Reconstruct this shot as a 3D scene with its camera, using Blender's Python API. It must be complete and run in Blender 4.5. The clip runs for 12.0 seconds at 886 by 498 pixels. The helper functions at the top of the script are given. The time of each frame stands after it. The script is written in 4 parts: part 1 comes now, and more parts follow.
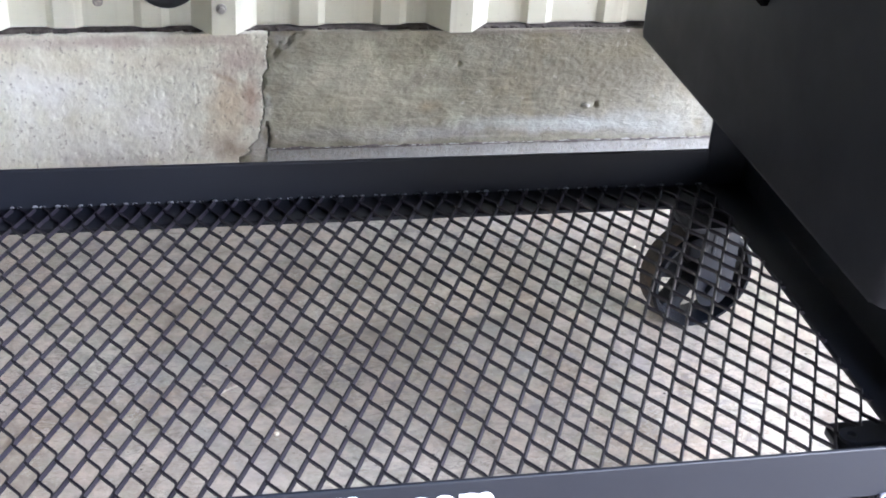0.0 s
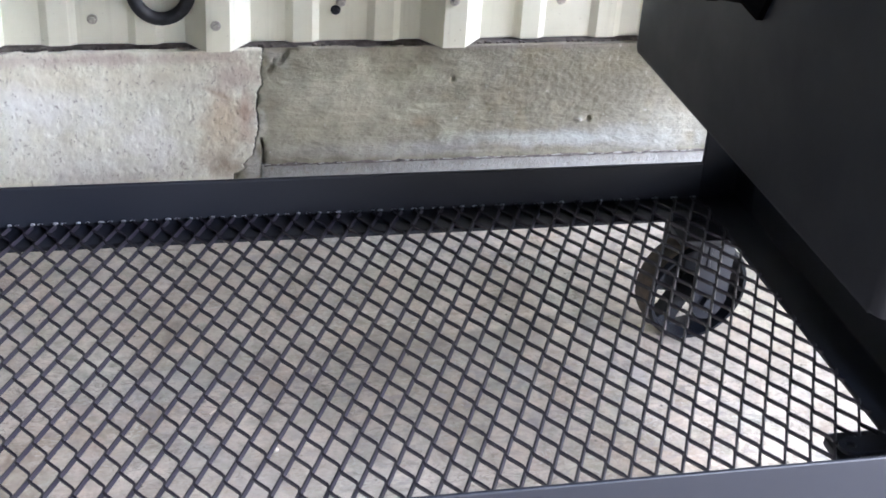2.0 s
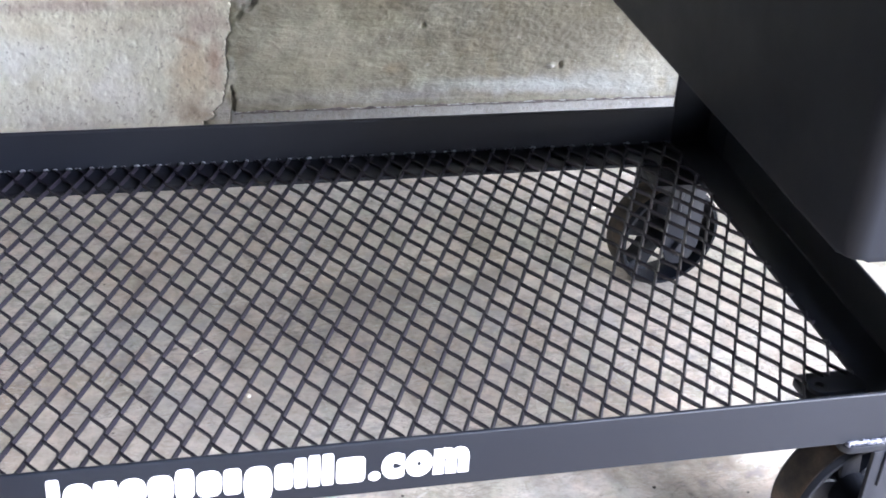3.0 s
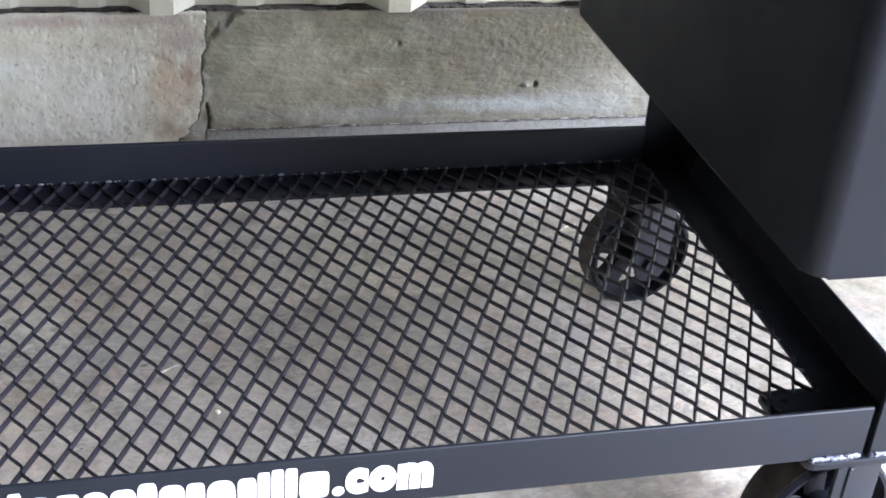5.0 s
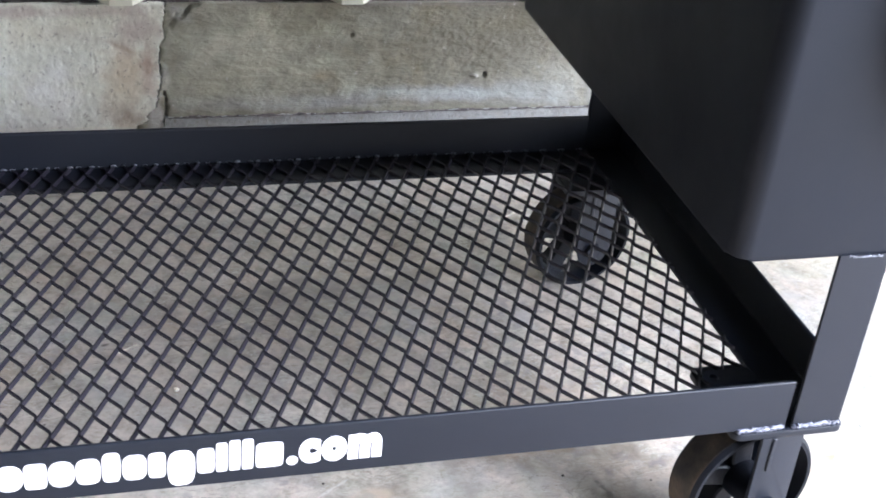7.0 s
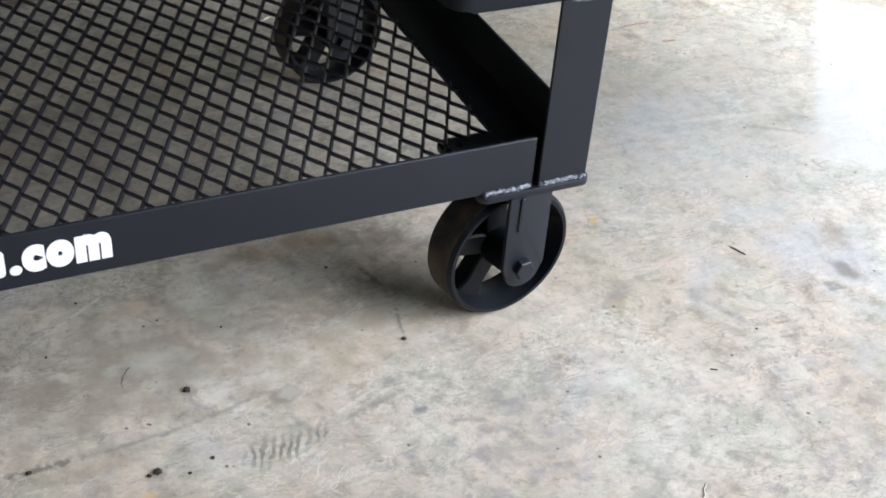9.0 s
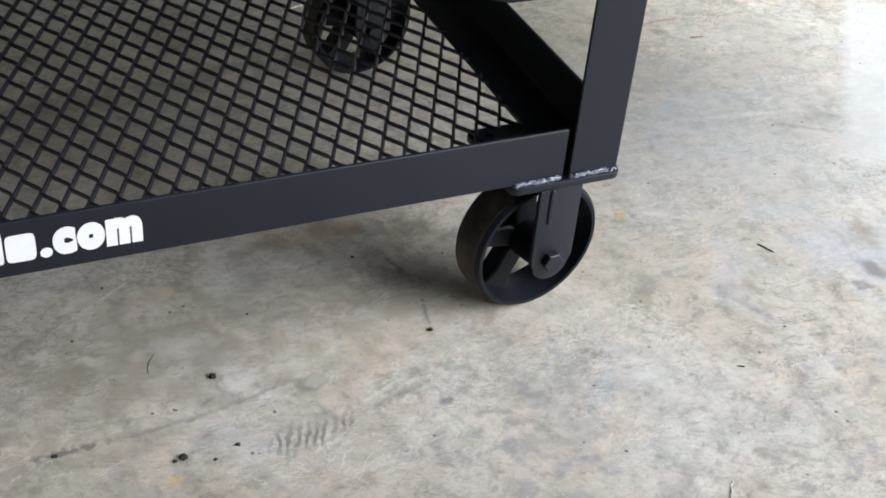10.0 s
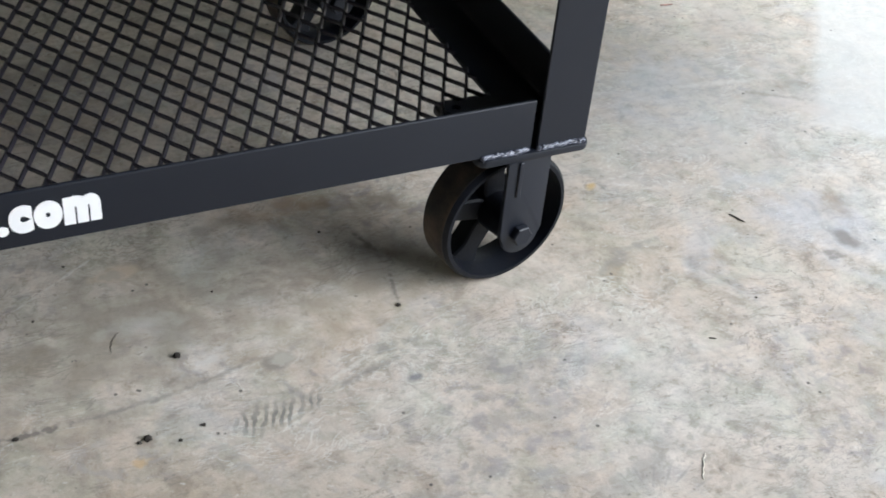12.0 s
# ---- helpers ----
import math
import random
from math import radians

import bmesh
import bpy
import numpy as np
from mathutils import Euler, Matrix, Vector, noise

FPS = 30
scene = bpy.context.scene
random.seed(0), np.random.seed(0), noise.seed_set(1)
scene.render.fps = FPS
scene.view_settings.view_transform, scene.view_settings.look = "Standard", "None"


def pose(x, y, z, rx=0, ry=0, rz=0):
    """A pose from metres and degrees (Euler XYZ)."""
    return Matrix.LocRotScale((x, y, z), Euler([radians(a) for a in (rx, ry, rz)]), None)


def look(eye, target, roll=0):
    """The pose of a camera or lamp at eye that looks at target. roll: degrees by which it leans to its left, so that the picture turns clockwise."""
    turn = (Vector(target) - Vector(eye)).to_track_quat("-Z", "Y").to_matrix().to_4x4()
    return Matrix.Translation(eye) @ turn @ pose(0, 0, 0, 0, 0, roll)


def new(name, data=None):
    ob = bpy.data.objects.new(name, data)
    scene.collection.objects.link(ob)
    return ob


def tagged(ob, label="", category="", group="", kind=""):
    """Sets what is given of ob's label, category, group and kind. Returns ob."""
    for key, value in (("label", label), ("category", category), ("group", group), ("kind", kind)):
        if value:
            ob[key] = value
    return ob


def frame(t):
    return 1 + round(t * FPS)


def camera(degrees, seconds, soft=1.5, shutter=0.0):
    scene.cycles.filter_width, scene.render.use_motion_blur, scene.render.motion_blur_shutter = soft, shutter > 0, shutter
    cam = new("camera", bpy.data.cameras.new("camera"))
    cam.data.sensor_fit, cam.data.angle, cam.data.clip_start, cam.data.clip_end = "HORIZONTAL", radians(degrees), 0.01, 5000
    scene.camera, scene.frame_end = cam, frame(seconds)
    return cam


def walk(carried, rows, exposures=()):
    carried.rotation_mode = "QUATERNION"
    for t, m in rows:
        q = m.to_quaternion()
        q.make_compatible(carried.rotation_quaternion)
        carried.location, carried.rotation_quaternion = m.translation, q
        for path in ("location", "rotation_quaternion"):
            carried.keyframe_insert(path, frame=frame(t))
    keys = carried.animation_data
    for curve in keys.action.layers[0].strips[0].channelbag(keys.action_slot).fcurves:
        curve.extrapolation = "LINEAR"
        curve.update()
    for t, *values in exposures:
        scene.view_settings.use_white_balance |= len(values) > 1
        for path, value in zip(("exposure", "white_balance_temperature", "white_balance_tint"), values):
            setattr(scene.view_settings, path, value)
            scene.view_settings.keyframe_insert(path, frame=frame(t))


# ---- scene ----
import itertools

cam = camera(36.9, 12.0, soft=1.75, shutter=0.25)
EXPOSURES = [(0.0, 2.80, 5310, 16), (3.5, 2.74, 5310, 16), (5.5, 2.33, 5280, 14), (6.5, 2.33, 5280, 14), (7.0, 2.37, 5280, 14), (7.7, 2.27, 5290, 13), (9.3, 0.90, 5570, 7), (12.0, 0.82, 5570, 7)]
# seconds, eye and target in metres, roll in degrees
PATH = [
    (0, (-0.609, -0.755, 0.87), (-0.222, 0.928, -0.138), 4.1),
    (0.5, (-0.612, -0.758, 0.866), (-0.182, 0.924, -0.128), 4.1),
    (1, (-0.61, -0.762, 0.868), (-0.175, 0.918, -0.127), 3.5),
    (1.5, (-0.62, -0.758, 0.874), (-0.194, 0.93, -0.11), 4.2),
    (2, (-0.623, -0.757, 0.872), (-0.213, 0.933, -0.116), 4.0),
    (2.5, (-0.623, -0.752, 0.869), (-0.22, 0.921, -0.15), 3.9),
    (3, (-0.619, -0.76, 0.862), (-0.176, 0.887, -0.182), 4.4),
    (3.5, (-0.608, -0.763, 0.864), (-0.142, 0.884, -0.171), 4.6),
    (5.5, (-0.604, -0.771, 0.863), (-0.141, 0.889, -0.153), 5.0),
    (6, (-0.604, -0.768, 0.865), (-0.143, 0.891, -0.154), 5.0),
    (6.5, (-0.61, -0.762, 0.868), (-0.131, 0.883, -0.165), 6.8),
    (7, (-0.613, -0.825, 0.892), (-0.085, 0.808, -0.135), 6.2),
    (7.5, (-0.601, -0.826, 0.864), (0.01, 0.769, -0.178), 6.8),
    (7.7, (-0.575, -0.852, 0.884), (0.044, 0.712, -0.199), 5.4),
    (9.3, (-0.531, -0.86, 0.813), (0.216, 0.558, -0.383), 5.2),
    (9.5, (-0.531, -0.862, 0.809), (0.213, 0.556, -0.39), 5.0),
    (10, (-0.545, -0.851, 0.817), (0.178, 0.58, -0.379), 5.8),
    (10.5, (-0.554, -0.846, 0.811), (0.159, 0.576, -0.401), 5.6),
    (11, (-0.546, -0.848, 0.808), (0.175, 0.56, -0.415), 5.7),
    (11.5, (-0.539, -0.84, 0.807), (0.169, 0.563, -0.429), 6.1),
    (12, (-0.532, -0.838, 0.809), (0.218, 0.551, -0.419), 6.1),
]
walk(cam, [(t, look(eye, target, roll)) for t, eye, target, roll in PATH], EXPOSURES)

# ---- light ----
world = bpy.data.worlds.new("sky")
scene.world = world
world.use_nodes = True
wn = world.node_tree
sky = wn.nodes.new("ShaderNodeTexSky")
sky.sky_type, sky.sun_disc = "NISHITA", False
sky.sun_elevation, sky.sun_rotation = radians(37.5), radians(130)
sky.air_density, sky.dust_density, sky.ozone_density = 1.0, 3.0, 1.0
wn.nodes["Background"].inputs["Strength"].default_value = 0.11
wn.links.new(sky.outputs["Color"], wn.nodes["Background"].inputs["Color"])
sun_data = bpy.data.lights.new("sun", "SUN")
sun_data.energy, sun_data.angle, sun_data.color = 3.05, radians(56), (1.0, 0.975, 0.93)
sun = new("sun", sun_data)
sun.matrix_world = look((5.4, -4.5, 5.4), (0, 0, 0))


# ---- plan (metres): the cart's front is y = 0, its right-hand leg starts at x = 0 ----
Z_TOP, Z_BOT = 0.2120, 0.1610      # edges of the shelf's angle-iron rails
Y_BACK, Y_KERB = 0.546, 0.89
X_LEFT, X_RIGHT = -1.30, 0.053
STEEL = 0.005
Z_MESH = 0.1688
R_WHEEL = 0.0695
BOX = (-0.0955, 0.72, 0.001, 0.582, 0.3430, 0.96)
Z_KERB = 0.2270
CHAMBER = (0.275, 0.885, 0.315)       # y and z of its axis, radius

# ---- materials ----
def material(name, rough=0.5, metal=0.0, spec=0.5):
    m = bpy.data.materials.new(name)
    m.use_nodes = True
    b = m.node_tree.nodes["Principled BSDF"]
    b.inputs["Roughness"].default_value = rough
    b.inputs["Metallic"].default_value = metal
    b.inputs["Specular IOR Level"].default_value = spec
    return m, m.node_tree, b


def node(tree, kind, **values):
    n = tree.nodes.new(kind)
    for key, value in values.items():
        n.inputs[key.replace("_", " ")].default_value = value
    return n


def coords(tree, scale=(1, 1, 1), turn=(0, 0, 0)):
    """World-sized coordinates: every mesh here is built in metres."""
    g = tree.nodes.new("ShaderNodeNewGeometry")
    m = node(tree, "ShaderNodeMapping", Scale=scale, Rotation=turn)
    tree.links.new(g.outputs["Position"], m.inputs["Vector"])
    return m.outputs["Vector"]


def noise_tex(tree, vec, scale, detail=6, rough=0.6, distort=0.0):
    n = node(tree, "ShaderNodeTexNoise", Scale=scale, Detail=detail, Roughness=rough, Distortion=distort)
    tree.links.new(vec, n.inputs["Vector"])
    return n.outputs["Fac"]


def ramp(tree, fac, stops):
    r = tree.nodes.new("ShaderNodeValToRGB")
    e = r.color_ramp.elements
    while len(e) < len(stops):
        e.new(0.5)
    for el, (p, c) in zip(e, stops):
        el.position = p
        el.color = (*c, 1) if len(c) == 3 else c
    tree.links.new(fac, r.inputs["Fac"])
    return r.outputs["Color"]


def grey(v):
    return (v, v, v)


def value(tree, socket):
    """A plain number from a grey colour."""
    if isinstance(socket, (int, float)) or socket.type == "VALUE":
        return socket
    n = tree.nodes.new("ShaderNodeRGBToBW")
    tree.links.new(socket, n.inputs[0])
    return n.outputs[0]


def mix(tree, fac, a, b, blend="MIX"):
    fac = value(tree, fac)
    n = tree.nodes.new("ShaderNodeMix")
    n.data_type, n.blend_type = "RGBA", blend
    for sock, val in ((n.inputs[0], fac), (n.inputs[6], a), (n.inputs[7], b)):
        if isinstance(val, (int, float)):
            sock.default_value = val
        elif isinstance(val, tuple):
            sock.default_value = (*val, 1)
        else:
            tree.links.new(val, sock)
    return n.outputs[2]


def bump(tree, bsdf, height, strength=0.3, distance=0.002):
    n = node(tree, "ShaderNodeBump", Strength=strength, Distance=distance)
    tree.links.new(height, n.inputs["Height"])
    tree.links.new(n.outputs["Normal"], bsdf.inputs["Normal"])


def paint(name, colour, rough=0.42, fine=900, dust=0.25, spec=0.34):
    m, t, b = material(name, rough, 0.0, spec)
    v = coords(t)
    big = noise_tex(t, v, 9, 4)
    small = noise_tex(t, v, fine, 2)
    dusty = tuple(c * 1.5 + 0.004 for c in colour)
    t.links.new(mix(t, ramp(t, big, [(0.4, grey(0)), (0.75, grey(dust))]), colour, dusty), b.inputs["Base Color"])
    t.links.new(ramp(t, big, [(0.3, grey(rough - 0.05)), (0.7, grey(rough + 0.1))]), b.inputs["Roughness"])
    bump(t, b, small, 0.12, 0.0006)
    return m


M_BLACK = paint("black_paint", (0.0042, 0.0062, 0.0125), 0.46, spec=0.42)
M_BOX = paint("black_heat_paint", (0.0040, 0.0062, 0.0125), 0.5, 700)
M_MESH = paint("black_mesh_paint", (0.0140, 0.0122, 0.0200), 0.42, spec=0.42)


def make_weld():
    m, t, b = material("weld_bead", 0.35, 0.0, 0.7)
    v = coords(t)
    n = noise_tex(t, coords(t, (0.6, 1, 1.4)), 330, 3)
    t.links.new(ramp(t, n, [(0.36, (0.02, 0.022, 0.032)), (0.52, (0.10, 0.105, 0.14)), (0.70, (0.36, 0.38, 0.45))]), b.inputs["Base Color"])
    bump(t, b, n, 0.6, 0.002)
    return m


M_WELD = make_weld()


def make_wheel():
    m, t, b = material("wheel_iron", 0.5, 0.0, 0.24)
    v = coords(t)
    n = noise_tex(t, v, 30, 5)
    f = noise_tex(t, v, 400, 3)
    t.links.new(ramp(t, n, [(0.4, (0.0030, 0.0042, 0.0080)), (0.62, (0.0045, 0.0058, 0.0095)), (0.8, (0.014, 0.012, 0.012))]), b.inputs["Base Color"])
    bump(t, b, f, 0.3, 0.001)
    return m


def make_tread():
    m, t, b = material("rusty_tread", 0.6)
    v = coords(t, (1, 1, 1))
    n = noise_tex(t, v, 22, 6, 0.65)
    f = noise_tex(t, v, 300, 3)
    t.links.new(ramp(t, n, [(0.34, (0.014, 0.012, 0.011)), (0.48, (0.045, 0.033, 0.024)), (0.62, (0.110, 0.078, 0.048)), (0.8, (0.065, 0.055, 0.042))]), b.inputs["Base Color"])
    bump(t, b, f, 0.4, 0.001)
    return m


M_WHEEL, M_TREAD = make_wheel(), make_tread()


def make_white():
    m, t, b = material("white_vinyl", 0.4)
    n = noise_tex(t, coords(t), 60, 3)
    t.links.new(ramp(t, n, [(0.3, (0.84, 0.84, 0.86)), (0.7, (0.90, 0.90, 0.91))]), b.inputs["Base Color"])
    return m


M_WHITE = make_white()


def ellipse(t, x, y, rx, ry, turn=0.0, soft=0.5, wobble=0.25, plane="xy", freq=30.0):
    """A mask, 1 inside an uneven ellipse on the floor (xy) or on a wall (xz)."""
    g = t.nodes.new("ShaderNodeNewGeometry")
    n = node(t, "ShaderNodeTexNoise", Scale=freq, Detail=4.0)
    t.links.new(g.outputs["Position"], n.inputs["Vector"])
    m = t.nodes.new("ShaderNodeMapping")
    m.vector_type = "TEXTURE"
    if plane == "xy":
        m.inputs["Location"].default_value, m.inputs["Rotation"].default_value, m.inputs["Scale"].default_value = (x, y, 0), (0, 0, radians(turn)), (rx, ry, 50)
    else:
        m.inputs["Location"].default_value, m.inputs["Rotation"].default_value, m.inputs["Scale"].default_value = (x, Y_KERB, y), (0, radians(turn), 0), (rx, 50, ry)
    t.links.new(g.outputs["Position"], m.inputs["Vector"])
    d = t.nodes.new("ShaderNodeVectorMath")
    d.operation = "LENGTH"
    t.links.new(m.outputs["Vector"], d.inputs[0])
    k = node(t, "ShaderNodeMath")
    k.operation = "MULTIPLY_ADD"
    t.links.new(n.outputs["Fac"], k.inputs[0])
    k.inputs[1].default_value = wobble * 4
    t.links.new(d.outputs["Value"], k.inputs[2])
    lo = 1.0 - soft + wobble * 2
    f = node(t, "ShaderNodeMapRange")
    t.links.new(k.outputs[0], f.inputs["Value"])
    f.inputs["From Min"].default_value, f.inputs["From Max"].default_value = lo, 1.0 + wobble * 2
    f.inputs["To Min"].default_value, f.inputs["To Max"].default_value = 1.0, 0.0
    return f.outputs["Result"]


def block(t, x, y, rx, ry, turn, soft=0.1, wobble=0.1):
    """A mask, 1 inside a rectangle on the floor with slightly uneven edges."""
    g = t.nodes.new("ShaderNodeNewGeometry")
    n = node(t, "ShaderNodeTexNoise", Scale=40.0, Detail=4.0)
    t.links.new(g.outputs["Position"], n.inputs["Vector"])
    m = t.nodes.new("ShaderNodeMapping")
    m.vector_type = "TEXTURE"
    m.inputs["Location"].default_value, m.inputs["Rotation"].default_value, m.inputs["Scale"].default_value = (x, y, 0), (0, 0, radians(turn)), (rx, ry, 50)
    t.links.new(g.outputs["Position"], m.inputs["Vector"])
    a = t.nodes.new("ShaderNodeVectorMath")
    a.operation = "ABSOLUTE"
    t.links.new(m.outputs["Vector"], a.inputs[0])
    p = t.nodes.new("ShaderNodeSeparateXYZ")
    t.links.new(a.outputs["Vector"], p.inputs[0])
    w = t.nodes.new("ShaderNodeMath")
    w.operation = "MAXIMUM"
    t.links.new(p.outputs["X"], w.inputs[0])
    t.links.new(p.outputs["Y"], w.inputs[1])
    k = t.nodes.new("ShaderNodeMath")
    k.operation, k.inputs[1].default_value = "MULTIPLY_ADD", wobble
    t.links.new(n.outputs["Fac"], k.inputs[0])
    t.links.new(w.outputs[0], k.inputs[2])
    r = node(t, "ShaderNodeMapRange")
    t.links.new(k.outputs[0], r.inputs["Value"])
    r.inputs["From Min"].default_value, r.inputs["From Max"].default_value = 1.0 - soft + wobble / 2, 1.0 + wobble / 2
    r.inputs["To Min"].default_value, r.inputs["To Max"].default_value = 1.0, 0.0
    return r.outputs["Result"]


def times(t, a, k):
    k = value(t, k)
    n = node(t, "ShaderNodeMath")
    n.operation = "MULTIPLY"
    t.links.new(a, n.inputs[0])
    if isinstance(k, (int, float)):
        n.inputs[1].default_value = k
    else:
        t.links.new(k, n.inputs[1])
    return n.outputs[0]


def most(t, a, b):
    n = node(t, "ShaderNodeMath")
    n.operation = "MAXIMUM"
    t.links.new(a, n.inputs[0])
    t.links.new(b, n.inputs[1])
    return n.outputs[0]


def make_floor():
    m, t, b = material("trowelled_concrete", 0.62, 0.0, 0.4)
    v = coords(t)
    vs = coords(t, (1.0, 2.2, 1.0), (0, 0, radians(-35)))
    vt = coords(t, (1.0, 2.4, 1.0), (0, 0, radians(15)))
    cloud = noise_tex(t, v, 3.4, 5, 0.6, 0.6)
    mott = noise_tex(t, v, 24, 9, 0.74, 0.25)
    lump = noise_tex(t, v, 58, 6, 0.7, 0.2)
    trowel = noise_tex(t, vs, 34, 8, 0.78, 0.3)
    trowel2 = noise_tex(t, vt, 46, 8, 0.78, 0.3)
    fine = noise_tex(t, v, 190, 5, 0.75)
    grit = noise_tex(t, v, 700, 3, 0.6)
    c = ramp(t, cloud, [(0.34, (0.41, 0.36, 0.295)), (0.5, (0.48, 0.43, 0.37)), (0.66, (0.53, 0.495, 0.445))])
    c = mix(t, 1.0, c, ramp(t, mott, [(0.26, grey(0.54)), (0.40, grey(0.86)), (0.50, grey(1.02)), (0.66, grey(1.18))]), "MULTIPLY")
    c = mix(t, 1.0, c, ramp(t, lump, [(0.30, (0.66, 0.63, 0.58)), (0.43, (0.97, 0.965, 0.95)), (0.62, grey(1.09))]), "MULTIPLY")
    where = ramp(t, noise_tex(t, v, 6.5, 4, 0.6, 0.6), [(0.50, grey(0)), (0.60, grey(1))])
    c = mix(t, where, c, mix(t, 1.0, c, ramp(t, trowel, [(0.34, grey(0.70)), (0.44, grey(0.98)), (0.66, grey(1.08))]), "MULTIPLY"))
    where2 = ramp(t, noise_tex(t, v, 8.5, 4, 0.6, 0.6), [(0.53, grey(0)), (0.62, grey(1))])
    c = mix(t, where2, c, mix(t, 1.0, c, ramp(t, trowel2, [(0.36, grey(0.66)), (0.46, grey(1.0)), (0.68, grey(1.10))]), "MULTIPLY"))
    c = mix(t, 1.0, c, ramp(t, fine, [(0.28, grey(0.70)), (0.42, grey(0.97)), (0.75, grey(1.08))]), "MULTIPLY")
    blot = noise_tex(t, coords(t, (1.3, 1.0, 1.0)), 10.5, 8, 0.68, 0.7)
    c = mix(t, ramp(t, blot, [(0.56, grey(0)), (0.67, grey(0.58))]), c, (0.23, 0.19, 0.145))
    blue = noise_tex(t, v, 7.3, 7, 0.62, 0.8)
    c = mix(t, ramp(t, blue, [(0.56, grey(0)), (0.66, grey(0.32))]), c, (0.43, 0.455, 0.50))
    rust = noise_tex(t, coords(t, (0.9, 1.7, 1.0)), 14.5, 6, 0.65)
    c = mix(t, ramp(t, rust, [(0.60, grey(0)), (0.72, grey(0.35))]), c, (0.40, 0.30, 0.19))
    # short scuffs in two directions, chips darker and paler than the slab
    for turn, amount, stretch in ((25, 0.38, 4.0), (-50, 0.30, 4.5)):
        scuff = noise_tex(t, coords(t, (1.0, stretch, 1.0), (0, 0, radians(turn))), 38, 4, 0.65)
        here = noise_tex(t, coords(t, (1, 1, 1), (0, 0, radians(turn))), 9, 3)
        k = mix(t, 1.0, ramp(t, scuff, [(0.61, grey(0)), (0.65, grey(amount))]), ramp(t, here, [(0.47, grey(0)), (0.56, grey(1))]), "MULTIPLY")
        c = mix(t, k, c, (0.20, 0.18, 0.15))
    # thin curling lines that the trowel left, dark and pale
    for scale, tone, amount, turn in ((11.0, (0.20, 0.18, 0.155), 0.72, 20), (15.0, (0.70, 0.69, 0.65), 0.62, -40), (22.0, (0.22, 0.20, 0.17), 0.6, 70)):
        curl = noise_tex(t, coords(t, (1.0, 1.9, 1.0), (0, 0, radians(turn))), scale, 7, 0.62, 1.6)
        line = ramp(t, curl, [(0.484, grey(0)), (0.497, grey(amount)), (0.503, grey(amount)), (0.516, grey(0))])
        here = ramp(t, noise_tex(t, coords(t, (1, 1, 1), (0.4, 0, radians(turn))), 5.5, 4, 0.6, 0.5), [(0.50, grey(0)), (0.60, grey(1))])
        c = mix(t, mix(t, 1.0, line, here, "MULTIPLY"), c, tone)
    # clusters of soft purplish and olive flecks, faint pink and green tints between them
    for scale, tone, patch, amount in ((52, (0.27, 0.25, 0.255), 4.6, 0.62), (74, (0.29, 0.275, 0.22), 6.2, 0.5), (38, (0.36, 0.335, 0.33), 3.7, 0.5)):
        fleck = noise_tex(t, coords(t, (1.0, 1.25, 1.0), (0, 0, radians(scale))), scale, 5, 0.62, 0.4)
        here = ramp(t, noise_tex(t, coords(t, (1, 1, 1), (0, 0.3, radians(scale))), patch, 5, 0.62, 0.5), [(0.49, grey(0)), (0.60, grey(1))])
        c = mix(t, mix(t, 1.0, ramp(t, fleck, [(0.53, grey(0)), (0.62, grey(amount))]), here, "MULTIPLY"), c, tone)
    tint = noise_tex(t, coords(t, (1, 1, 1), (0.2, 0, 1.1)), 17, 5, 0.6, 0.6)
    c = mix(t, 1.0, c, ramp(t, tint, [(0.36, (0.96, 1.0, 0.97)), (0.50, grey(1.0)), (0.64, (1.03, 0.99, 0.96))]), "MULTIPLY")
    chips = noise_tex(t, v, 120, 4, 0.65)
    here = noise_tex(t, v, 13, 4)
    k = mix(t, 1.0, ramp(t, chips, [(0.60, grey(0)), (0.64, grey(0.65))]), ramp(t, here, [(0.52, grey(0)), (0.60, grey(1))]), "MULTIPLY")
    c = mix(t, k, c, (0.21, 0.19, 0.165))
    pale = noise_tex(t, coords(t, (1, 1.4, 1), (0, 0, 0.6)), 95, 4, 0.65)
    c = mix(t, ramp(t, pale, [(0.63, grey(0)), (0.68, grey(0.5))]), c, (0.64, 0.62, 0.57))
    # a paler rectangle with a straight edge
    c = mix(t, times(t, block(t, 0.762, 0.224, 0.19, 0.24, -37.5, 0.10, 0.08), 0.6), c, (0.62, 0.62, 0.60))
